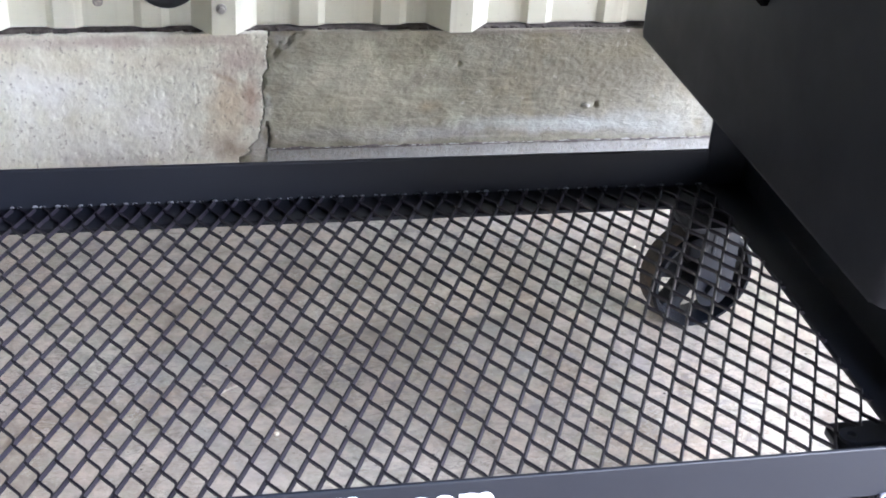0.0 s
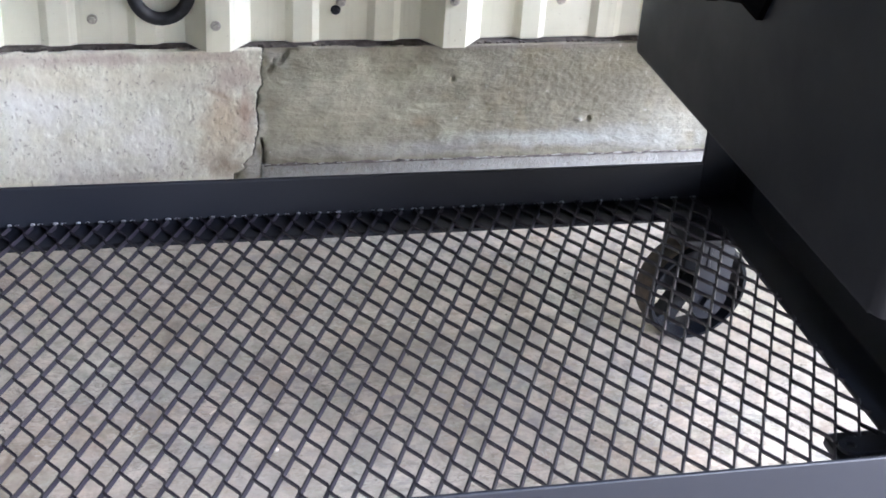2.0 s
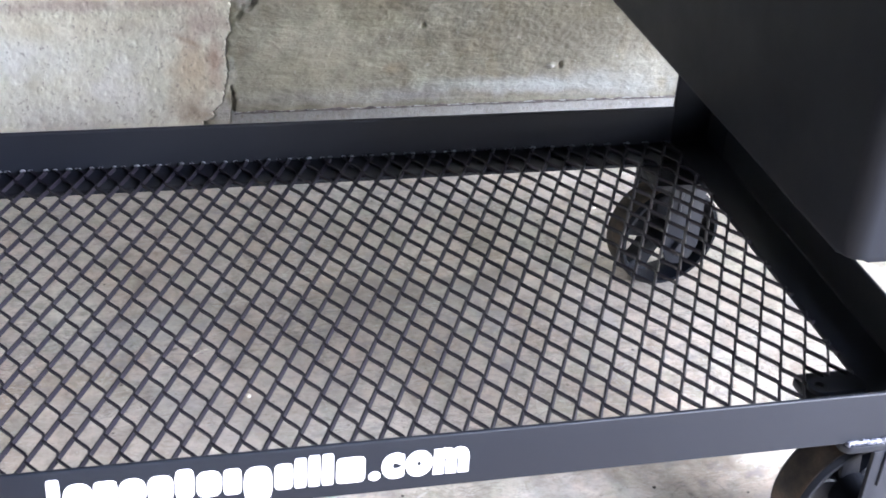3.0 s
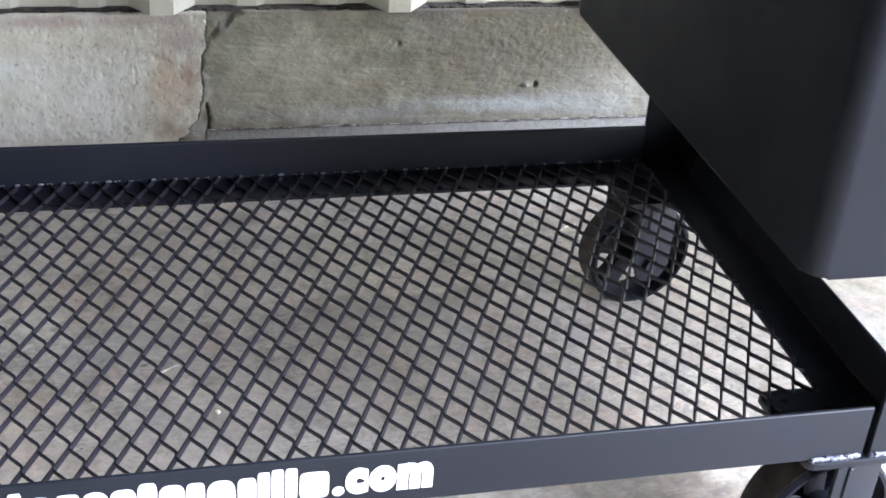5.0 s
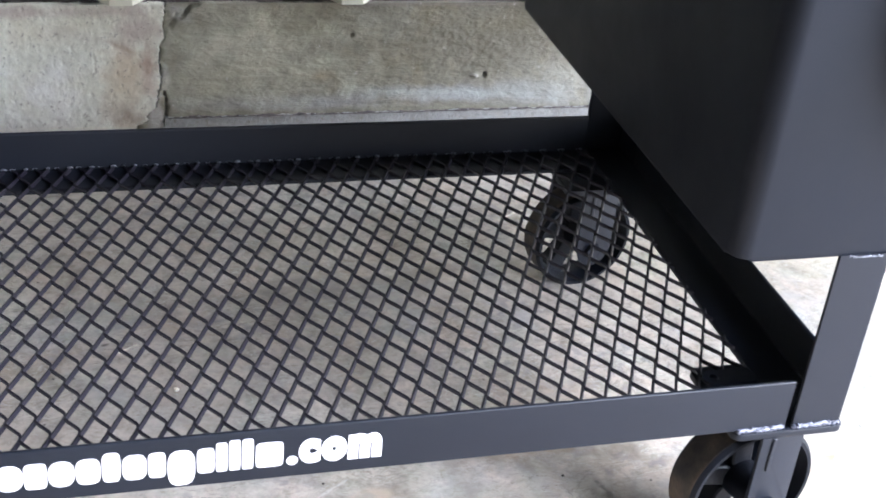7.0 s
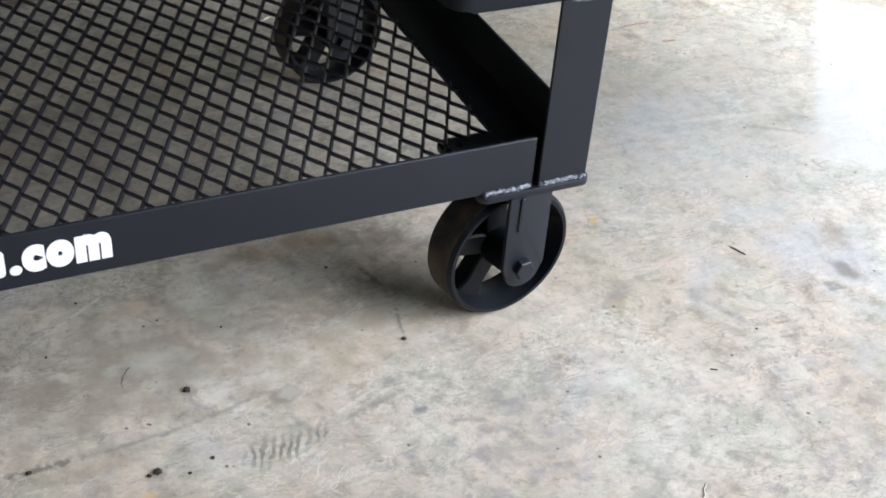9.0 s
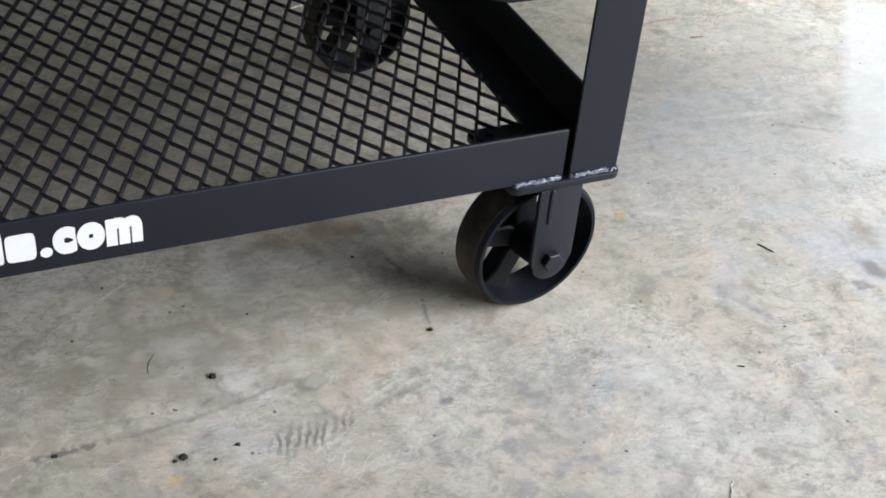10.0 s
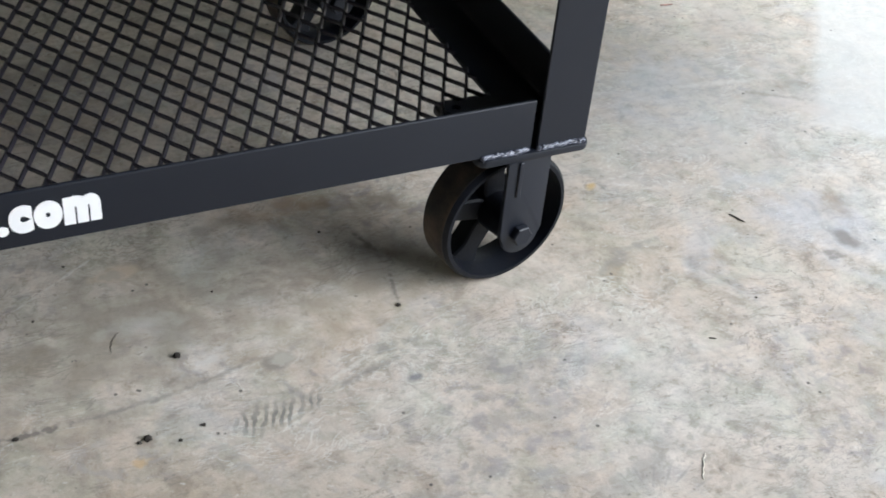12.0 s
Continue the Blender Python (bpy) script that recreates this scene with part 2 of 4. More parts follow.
    # single marks: smears, rings, ochre spots, streaks, a long pale scratch, soft dark patches
    marks = (
            (0.541, 0.424, 0.12, 0.06, 56, 0.8, 0.4, 0.45, (0.40, 0.355, 0.315)),
            (0.490, 0.195, 0.050, 0.022, -45, 0.7, 0.6, 0.6, (0.60, 0.52, 0.46)),
            # next two: under-shelf shade put into the colour, mixed with brown dirt
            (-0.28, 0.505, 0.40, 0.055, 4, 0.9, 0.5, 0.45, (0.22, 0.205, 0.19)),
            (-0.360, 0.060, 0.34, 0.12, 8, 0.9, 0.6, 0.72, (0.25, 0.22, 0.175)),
            (-0.134, 0.038, 0.09, 0.030, -4, 0.8, 0.35, 0.3, (0.58, 0.55, 0.48)),
            (-0.163, 0.019, 0.15, 0.060, 12, 0.9, 0.6, 0.4, (0.43, 0.345, 0.24)),
            (0.369, 0.237, 0.34, 0.28, 0, 0.9, 0.4, 0.38, (0.50, 0.515, 0.525)),
            (0.335, 0.290, 0.12, 0.05, 30, 0.8, 0.4, 0.3, (0.47, 0.50, 0.55)),
            (0.359, 0.000, 0.11, 0.06, -70, 0.8, 0.4, 0.42, (0.42, 0.44, 0.50)),
            (0.372, -0.040, 0.034, 0.012, -60, 0.8, 0.9, 0.75, (0.18, 0.16, 0.14)),
            (0.345, -0.062, 0.020, 0.010, -40, 0.8, 0.9, 0.6, (0.18, 0.16, 0.14)),
            (0.414, 0.270, 0.11, 0.007, -7, 0.8, 0.5, 0.5, (0.62, 0.61, 0.57)),
            (0.470, 0.225, 0.060, 0.006, -30, 0.8, 0.6, 0.6, (0.27, 0.25, 0.21)),
            (-0.350, 0.138, 0.021, 0.015, 0, 0.4, 0.7, 0.6, (0.56, 0.46, 0.35)),
            (-0.352, 0.139, 0.014, 0.010, 0, 0.5, 0.6, 0.7, (0.38, 0.35, 0.30)),
            (-0.240, -0.021, 0.017, 0.012, 0, 0.4, 0.5, 0.75, (0.24, 0.22, 0.19)),
            (-0.240, -0.021, 0.013, 0.009, 0, 0.4, 0.4, 0.7, (0.45, 0.42, 0.36)),
            (-0.462, -0.038, 0.034, 0.0055, 2, 0.6, 0.8, 0.8, (0.15, 0.135, 0.12)),
            (-0.384, -0.035, 0.052, 0.0035, 4, 0.8, 0.6, 0.6, (0.22, 0.205, 0.185)),
            (-0.300, -0.023, 0.055, 0.0040, 13, 0.8, 0.6, 0.55, (0.22, 0.205, 0.185)),
            (-0.180, -0.062, 0.055, 0.0060, 15, 0.8, 0.7, 0.6, (0.22, 0.205, 0.185)),
            (-0.190, -0.052, 0.045, 0.0030, 22, 0.8, 0.7, 0.5, (0.64, 0.62, 0.56)),
            (-0.149, -0.038, 0.018, 0.009, 0, 0.7, 0.7, 0.6, (0.22, 0.205, 0.19)),
            (-0.386, -0.098, 0.010, 0.006, 10, 0.7, 0.7, 0.65, (0.55, 0.38, 0.19)),
            (-0.377, -0.078, 0.012, 0.007, 10, 0.8, 0.7, 0.5, (0.20, 0.16, 0.12)),
            (-0.137, -0.082, 0.009, 0.006, 10, 0.6, 0.3, 0.75, (0.15, 0.15, 0.165)),
            (-0.108, 0.114, 0.030, 0.0045, -74, 0.8, 0.8, 0.75, (0.15, 0.135, 0.115)),
            (-0.108, 0.036, 0.028, 0.0030, -103, 0.8, 0.8, 0.6, (0.15, 0.135, 0.115)),
            (-0.165, 0.195, 0.045, 0.020, -3, 0.8, 0.9, 0.6, (0.36, 0.25, 0.15)),
            (-0.086, 0.173, 0.055, 0.018, -2, 0.8, 0.9, 0.5, (0.20, 0.165, 0.12)),
            (-0.242, 0.181, 0.040, 0.014, 0, 0.8, 0.9, 0.5, (0.24, 0.21, 0.17)),
            (-0.345, 0.062, 0.035, 0.016, 3, 0.9, 0.8, 0.45, (0.62, 0.62, 0.60)),
            (-0.300, 0.000, 0.030, 0.010, 25, 0.9, 0.8, 0.45, (0.62, 0.62, 0.60)),
            (0.159, 0.125, 0.010, 0.006, 30, 0.7, 0.3, 0.7, (0.55, 0.38, 0.14)),
            (0.148, 0.019, 0.045, 0.006, 8, 0.8, 0.8, 0.6, (0.28, 0.265, 0.24)),
            (0.120, 0.005, 0.030, 0.010, 20, 0.8, 0.9, 0.45, (0.28, 0.265, 0.24)),
            (-0.053, -0.098, 0.055, 0.030, -30, 0.9, 0.8, 0.45, (0.26, 0.25, 0.23)),
            (-0.071, -0.157, 0.05, 0.014, -8, 0.9, 0.8, 0.4, (0.26, 0.25, 0.23)),
            (-0.127, -0.204, 0.030, 0.010, -12, 0.9, 0.9, 0.5, (0.26, 0.25, 0.23)),
            (0.004, -0.248, 0.06, 0.020, 19, 0.9, 0.8, 0.5, (0.26, 0.25, 0.23)),
            (-0.390, 0.153, 0.060, 0.0018, 33, 0.8, 0.8, 0.7, (0.62, 0.61, 0.57)),
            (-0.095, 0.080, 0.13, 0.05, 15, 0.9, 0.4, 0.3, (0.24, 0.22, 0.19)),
            (-0.022, -0.253, 0.014, 0.0016, 100, 0.8, 0.7, 0.55, (0.29, 0.275, 0.255)),
            (-0.010, -0.254, 0.016, 0.0016, 86, 0.8, 0.7, 0.55, (0.29, 0.275, 0.255)),
            (0.003, -0.255, 0.024, 0.0016, 56, 0.8, 0.7, 0.55, (0.29, 0.275, 0.255)),
            (0.015, -0.259, 0.022, 0.0016, 45, 0.8, 0.7, 0.55, (0.29, 0.275, 0.255)),
            (0.026, -0.264, 0.018, 0.0016, 28, 0.8, 0.7, 0.55, (0.29, 0.275, 0.255)),
            (0.033, -0.279, 0.017, 0.0016, 16, 0.8, 0.7, 0.55, (0.29, 0.275, 0.255)),
            (0.051, -0.258, 0.012, 0.0016, 34, 0.8, 0.7, 0.55, (0.29, 0.275, 0.255)),
            # next two: more of the shelf's shade, painted as darker floor
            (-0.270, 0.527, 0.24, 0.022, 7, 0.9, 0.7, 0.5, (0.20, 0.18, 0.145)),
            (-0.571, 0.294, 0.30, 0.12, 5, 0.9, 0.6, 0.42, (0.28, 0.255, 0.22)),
            (-0.592, 0.431, 0.006, 0.003, 20, 0.6, 0.4, 0.8, (0.10, 0.09, 0.08)),
            (-0.45, 0.700, 0.30, 0.012, 1, 0.8, 0.6, 0.5, (0.60, 0.565, 0.485)),
            (-0.60, 0.640, 0.20, 0.008, 3, 0.8, 0.6, 0.4, (0.60, 0.565, 0.485)),
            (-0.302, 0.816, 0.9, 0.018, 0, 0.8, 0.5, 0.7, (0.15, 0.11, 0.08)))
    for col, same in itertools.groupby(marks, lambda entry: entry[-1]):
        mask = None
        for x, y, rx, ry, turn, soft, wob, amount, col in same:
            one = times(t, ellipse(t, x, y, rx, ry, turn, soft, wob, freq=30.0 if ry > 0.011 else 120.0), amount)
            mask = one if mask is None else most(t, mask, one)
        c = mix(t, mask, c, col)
    # chatter marks of a dragged foot
    band = t.nodes.new("ShaderNodeTexWave")
    band.inputs["Scale"].default_value, band.inputs["Distortion"].default_value, band.inputs["Detail"].default_value = 40.0, 8.0, 4.0
    t.links.new(coords(t, (1, 1, 1), (0, 0, radians(20))), band.inputs["Vector"])
    drag = ellipse(t, -0.265, -0.083, 0.050, 0.019, 11, 0.7, 0.6)
    marks_ = times(t, drag, ramp(t, band.outputs["Fac"], [(0.50, grey(0)), (0.62, grey(0.8))]))
    c = mix(t, marks_, c, (0.17, 0.165, 0.15))
    spots = node(t, "ShaderNodeTexVoronoi", Scale=62.0, Randomness=1.0)
    t.links.new(v, spots.inputs["Vector"])
    near = ramp(t, spots.outputs["Distance"], [(0.07, grey(1)), (0.13, grey(0))])
    rare = ramp(t, noise_tex(t, v, 31, 2), [(0.58, grey(0)), (0.62, grey(0.85))])
    c = mix(t, mix(t, 1.0, near, rare, "MULTIPLY"), c, (0.06, 0.055, 0.05))
    t.links.new(c, b.inputs["Base Color"])
    t.links.new(ramp(t, mott, [(0.3, grey(0.75)), (0.7, grey(0.5))]), b.inputs["Roughness"])
    bump(t, b, mix(t, 0.5, mix(t, 0.5, mott, trowel), grit), 0.3, 0.003)
    return m


M_FLOOR = make_floor()


def make_kerb(name, tones, pink, grainy=(1.0, 1.0, 1.0), lines=0.0, marks=(), bite=1.0):
    m, t, b = material(name, 0.85, 0.0, 0.25)
    v = coords(t)
    vs = coords(t, grainy)
    cloud = noise_tex(t, vs, 17, 9, 0.8, 0.2)
    grain = noise_tex(t, vs, 90, 7, 0.78)
    pits = noise_tex(t, v, 240, 4, 0.7)
    c = ramp(t, cloud, [(0.34, tones[0]), (0.52, tones[1]), (0.68, tones[2])])
    c = mix(t, 1.0, c, ramp(t, grain, [(0.28, grey(1 - 0.30 * bite)), (0.45, grey(1 - 0.03 * bite)), (0.72, grey(1 + 0.14 * bite))]), "MULTIPLY")
    c = mix(t, 1.0, c, ramp(t, pits, [(0.30, grey(1 - 0.38 * bite)), (0.42, grey(1.0)), (0.7, grey(1.06))]), "MULTIPLY")
    stain = noise_tex(t, coords(t, (1.2, 1, 0.9)), 9.5, 7, 0.66, 0.5)
    c = mix(t, ramp(t, stain, [(0.54, grey(0)), (0.66, grey(0.4))]), c, pink)
    for x, z, rx, rz, turn, soft, wob, amount, col in marks:
        c = mix(t, times(t, ellipse(t, x, z, rx, rz, turn, soft, wob, "xz"), amount), c, col)
    holes = noise_tex(t, coords(t, (1.0, 1.0, 0.65) if lines == 0 else (0.8, 1, 1.2)), 200, 3, 0.6)
    c = mix(t, ramp(t, holes, [(0.62, grey(0)), (0.68, grey(0.55))]), c, (0.22, 0.19, 0.155))
    flecks = noise_tex(t, coords(t, (1, 1, 0.8), (0, 0.5, 0)), 210 if lines == 0 else 125, 3, 0.6)
    c = mix(t, ramp(t, flecks, [(0.66, grey(0)), (0.74, grey(0.3))]), c, (0.70, 0.69, 0.65))
    if lines:
        drag = noise_tex(t, coords(t, (0.10, 1.0, 2.6)), 95, 5, 0.7)
        c = mix(t, ramp(t, drag, [(0.56, grey(0)), (0.68, grey(lines))]), c, (0.135, 0.125, 0.10))
    t.links.new(c, b.inputs["Base Color"])
    relief = mix(t, 0.5, mix(t, 0.5, grain, pits), holes)
    if lines:
        wave = noise_tex(t, coords(t, (0.55, 1.0, 1.3), (0, radians(8), 0)), 75, 4, 0.6, 0.5)
        relief = mix(t, 0.6, relief, wave)
    bump(t, b, relief, 0.9 * bite, 0.003 if lines == 0 else 0.006)
    return m


M_KERB_L = make_kerb("rough_concrete", ((0.575, 0.560, 0.455), (0.70, 0.692, 0.585), (0.79, 0.79, 0.695)), (0.58, 0.52, 0.43), (1.4, 1.0, 0.7), 0.0, (
    (-0.700, 0.065, 0.30, 0.050, 0, 0.9, 0.35, 0.5, (0.66, 0.66, 0.65)), (-0.715, 0.185, 0.26, 0.030, 0, 0.9, 0.4, 0.45, (0.66, 0.60, 0.46)),
    (-0.540, 0.120, 0.045, 0.080, 8, 0.8, 0.4, 0.7, (0.62, 0.51, 0.36)), (-0.522, 0.190, 0.045, 0.040, 0, 0.7, 0.45, 0.8, (0.46, 0.385, 0.335)),
    (-0.508, 0.135, 0.016, 0.055, 0, 0.8, 0.45, 0.75, (0.40, 0.27, 0.20)), (-0.535, 0.063, 0.038, 0.032, 20, 0.8, 0.45, 0.75, (0.30, 0.23, 0.16)),
    (-0.545, 0.165, 0.035, 0.006, 25, 0.8, 0.4, 0.6, (0.36, 0.26, 0.17)),
    (-0.700, 0.215, 0.30, 0.012, 0, 0.8, 0.4, 0.6, (0.42, 0.33, 0.30)), (-0.690, 0.040, 0.12, 0.025, 0, 0.8, 0.4, 0.4, (0.40, 0.36, 0.36)),
    (-0.80, 0.150, 0.13, 0.040, 5, 0.9, 0.5, 0.6, (0.82, 0.82, 0.80)), (-0.64, 0.105, 0.07, 0.045, 0, 0.9, 0.5, 0.6, (0.84, 0.83, 0.79)), (-0.60, 0.180, 0.06, 0.018, 10, 0.9, 0.5, 0.5, (0.52, 0.49, 0.42))), 0.5)
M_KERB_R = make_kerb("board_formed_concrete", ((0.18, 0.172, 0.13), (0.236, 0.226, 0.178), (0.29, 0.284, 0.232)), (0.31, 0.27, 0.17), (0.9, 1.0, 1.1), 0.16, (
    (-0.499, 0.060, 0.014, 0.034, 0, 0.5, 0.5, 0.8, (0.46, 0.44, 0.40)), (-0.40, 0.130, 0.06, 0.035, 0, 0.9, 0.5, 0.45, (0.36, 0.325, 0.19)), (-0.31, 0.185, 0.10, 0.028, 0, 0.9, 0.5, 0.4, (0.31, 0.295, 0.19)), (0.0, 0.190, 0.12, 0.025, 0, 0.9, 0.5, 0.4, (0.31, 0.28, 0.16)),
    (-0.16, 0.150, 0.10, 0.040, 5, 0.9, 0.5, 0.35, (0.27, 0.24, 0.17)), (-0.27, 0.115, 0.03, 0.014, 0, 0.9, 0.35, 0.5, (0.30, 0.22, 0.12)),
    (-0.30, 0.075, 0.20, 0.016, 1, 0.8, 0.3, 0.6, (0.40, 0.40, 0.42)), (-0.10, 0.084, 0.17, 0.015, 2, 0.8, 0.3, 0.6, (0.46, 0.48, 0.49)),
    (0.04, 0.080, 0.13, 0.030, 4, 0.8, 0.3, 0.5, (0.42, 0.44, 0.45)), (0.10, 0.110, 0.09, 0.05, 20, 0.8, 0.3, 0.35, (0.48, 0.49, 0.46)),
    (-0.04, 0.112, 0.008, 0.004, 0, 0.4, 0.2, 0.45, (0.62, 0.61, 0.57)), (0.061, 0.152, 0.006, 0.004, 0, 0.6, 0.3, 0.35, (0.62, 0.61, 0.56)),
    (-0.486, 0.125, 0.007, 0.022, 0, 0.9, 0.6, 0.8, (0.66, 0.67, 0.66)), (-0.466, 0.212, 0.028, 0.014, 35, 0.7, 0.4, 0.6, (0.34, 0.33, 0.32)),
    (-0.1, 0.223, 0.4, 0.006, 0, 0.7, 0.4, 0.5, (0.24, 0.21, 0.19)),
    # uneven light put into the colour: paler near the crack, darker to the right
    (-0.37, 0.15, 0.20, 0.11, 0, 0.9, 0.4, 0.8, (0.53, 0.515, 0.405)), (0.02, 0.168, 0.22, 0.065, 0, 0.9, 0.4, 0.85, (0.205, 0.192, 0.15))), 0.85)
M_LIP = make_kerb("pale_concrete", ((0.25, 0.25, 0.23), (0.31, 0.31, 0.30), (0.37, 0.38, 0.37)), (0.38, 0.35, 0.28))


def make_siding():
    m, t, b = material("cream_steel", 0.38)
    v = coords(t)
    n = noise_tex(t, v, 12, 5)
    drip = noise_tex(t, coords(t, (60, 60, 3)), 1.0, 4)
    c = ramp(t, n, [(0.35, (0.75, 0.745, 0.60)), (0.65, (0.82, 0.815, 0.68))])
    c = mix(t, ramp(t, drip, [(0.58, grey(0)), (0.75, grey(0.25))]), c, (0.42, 0.38, 0.28))
    speck = noise_tex(t, v, 260, 2)
    c = mix(t, ramp(t, speck, [(0.70, grey(0)), (0.76, grey(0.6))]), c, (0.2, 0.17, 0.12))
    t.links.new(c, b.inputs["Base Color"])
    return m


M_SIDING = make_siding()


def plain(name, colour, rough=0.5, metal=0.0, scale=120.0, spread=0.3):
    m, t, b = material(name, rough, metal)
    n = noise_tex(t, coords(t), scale, 4)
    lo, hi = tuple(c * (1 - spread) for c in colour), tuple(c * (1 + spread) for c in colour)
    t.links.new(ramp(t, n, [(0.35, lo), (0.65, hi)]), b.inputs["Base Color"])
    bump(t, b, n, 0.25, 0.001)
    return m


M_RUBBER = plain("black_hose", (0.016, 0.017, 0.02), 0.5)
M_ZINC = plain("zinc_screw", (0.45, 0.43, 0.38), 0.45, 0.6)
M_PALE_END = plain("pale_strand_end", (0.30, 0.31, 0.33), 0.5, 0.3)
M_DIRT_SHADE = plain("dark_dirt_and_shade", (0.095, 0.082, 0.076), 0.95, 0.0, 90, 0.5)
M_TWIG = plain("dry_twig", (0.74, 0.70, 0.60), 0.8)
M_REDTWIG = plain("reddish_twig", (0.40, 0.26, 0.22), 0.85)
M_BARK = plain("dark_twig", (0.06, 0.05, 0.04), 0.85)
M_LEAF = plain("dead_leaf", (0.035, 0.028, 0.022), 0.9)
M_SHADE = plain("slot_and_latch_shade", (0.002, 0.002, 0.0025), 1.0)
M_SHADE.node_tree.nodes["Principled BSDF"].inputs["Specular IOR Level"].default_value = 0.05


# ---- mesh helpers ----
def link(name, bm, mat, parent=None, label="", smooth=None):
    me = bpy.data.meshes.new(name)
    bmesh.ops.recalc_face_normals(bm, faces=bm.faces[:])
    bm.to_mesh(me)
    bm.free()
    me.materials.append(mat)
    if smooth is not None:
        me.polygons.foreach_set("use_smooth", [True] * len(me.polygons))
        me.set_sharp_from_angle(angle=radians(smooth))
    ob = new(name, me)
    if parent:
        ob.parent = parent
    if label:
        tagged(ob, label)
    return ob


def part(name, bm, mat, parent, label="", smooth=40):
    return link(name, bm, mat, parent, label, smooth)


def add_box(bm, x0, x1, y0, y1, z0, z1, bevel=0.0, seg=2):
    r = bmesh.ops.create_cube(bm, size=1.0)
    vs = r["verts"]
    for v in vs:
        v.co = Vector(((x0 + x1) / 2 + v.co.x * (x1 - x0), (y0 + y1) / 2 + v.co.y * (y1 - y0), (z0 + z1) / 2 + v.co.z * (z1 - z0)))
    if bevel:
        es = list({e for v in vs for e in v.link_edges})
        bmesh.ops.bevel(bm, geom=es, offset=bevel, segments=seg, affect="EDGES", profile=0.5)


def extrude_poly(bm, pts, to3d, a, b, bevel=0.0):
    """A prism: the outline pts (u, v) drawn by to3d(u, v, w) from w = a to w = b."""
    lo = [bm.verts.new(to3d(u, v, a)) for u, v in pts]
    hi = [bm.verts.new(to3d(u, v, b)) for u, v in pts]
    n = len(pts)
    fs = [bm.faces.new(lo), bm.faces.new(hi[::-1])]
    for i in range(n):
        fs.append(bm.faces.new((lo[i], hi[i], hi[(i + 1) % n], lo[(i + 1) % n])))
    if bevel:
        es = list({e for f in fs[:2] for e in f.edges})
        bmesh.ops.bevel(bm, geom=es, offset=bevel, segments=2, affect="EDGES", profile=0.5)


def arc(cx, cy, r, a0, a1, n):
    return [(cx + r * math.cos(radians(a0 + (a1 - a0) * i / n)), cy + r * math.sin(radians(a0 + (a1 - a0) * i / n))) for i in range(n + 1)]


def angle_outline(w, h, t):
    """An L with its heel at (0, 0), one leg along u, one along v; rolled toes and fillet."""
    k = t * 0.55
    return ([(0.0008, 0), (w - 0.0006, 0), (w, 0.0006)] + arc(w - k, t - k, k, 0, 90, 4)
            + arc(t + 0.002, t + 0.002, 0.002, 270, 180, 4) + arc(t - k, h - k, k, 0, 90, 4)
            + arc(0.0016, h - 0.0016, 0.0016, 90, 180, 4) + [(0, 0.0008)])


def add_lathe(bm, prof, centre, axis="Y", seg=48):
    """A ring or solid of revolution: prof is a closed list of (radius, along)."""
    rings = []
    for i in range(seg):
        a = 2 * math.pi * i / seg
        ring = []
        for r, s in prof:
            c, d = r * math.cos(a), r * math.sin(a)
            p = {"X": (s, c, d), "Y": (c, s, d), "Z": (c, d, s)}[axis]
            ring.append(bm.verts.new(Vector(centre) + Vector(p)))
        rings.append(ring)
    n = len(prof)
    for i in range(seg):
        p, q = rings[i], rings[(i + 1) % seg]
        for j in range(n):
            bm.faces.new((p[j], p[(j + 1) % n], q[(j + 1) % n], q[j]))


def add_cyl(bm, centre, axis, r, a, b, seg=24, bevel=0.0):
    """A solid cylinder along an axis, from a to b off its centre, with a chamfered rim."""
    k = min(bevel, r * 0.4)
    prof = [(0.00001, a), (r - k, a), (r, a + k), (r, b - k), (r - k, b), (0.00001, b)]
    rows = []
    for rad, s in prof[1:-1]:
        row = []
        for i in range(seg):
            t = 2 * math.pi * i / seg
            c, d = rad * math.cos(t), rad * math.sin(t)
            row.append(bm.verts.new(Vector(centre) + Vector({"X": (s, c, d), "Y": (c, s, d), "Z": (c, d, s)}[axis])))
        rows.append(row)
    bm.faces.new(rows[0]), bm.faces.new(rows[-1][::-1])
    for p, q in zip(rows, rows[1:]):
        for i in range(seg):
            bm.faces.new((p[i], p[(i + 1) % seg], q[(i + 1) % seg], q[i]))


def add_tube(bm, pts, rad, seg=10):
    """A round bar along pts; rad is one radius or a list."""
    pts = [Vector(p) for p in pts]
    rows = []
    up = Vector((0.13, 0.31, 0.94))
    for i, p in enumerate(pts):
        d = (pts[min(i + 1, len(pts) - 1)] - pts[max(i - 1, 0)]).normalized()
        s = d.cross(up)
        s = (s if s.length > 1e-3 else d.cross(Vector((1, 0, 0)))).normalized()
        u = s.cross(d)
        r = rad[i] if isinstance(rad, (list, tuple)) else rad
        rows.append([bm.verts.new(p + (s * math.cos(2 * math.pi * k / seg) + u * math.sin(2 * math.pi * k / seg)) * r) for k in range(seg)])
    for a, b in zip(rows, rows[1:]):
        for k in range(seg):
            bm.faces.new((a[k], a[(k + 1) % seg], b[(k + 1) % seg], b[k]))
    bm.faces.new(rows[0]), bm.faces.new(rows[-1][::-1])


# ---- ground ----
bm = bmesh.new()
add_box(bm, -40, 40, -40, Y_KERB + 0.10, -0.12, 0)
floor = tagged(link("floor", bm, M_FLOOR), "stained grey trowelled concrete floor", "floor", kind="structure")


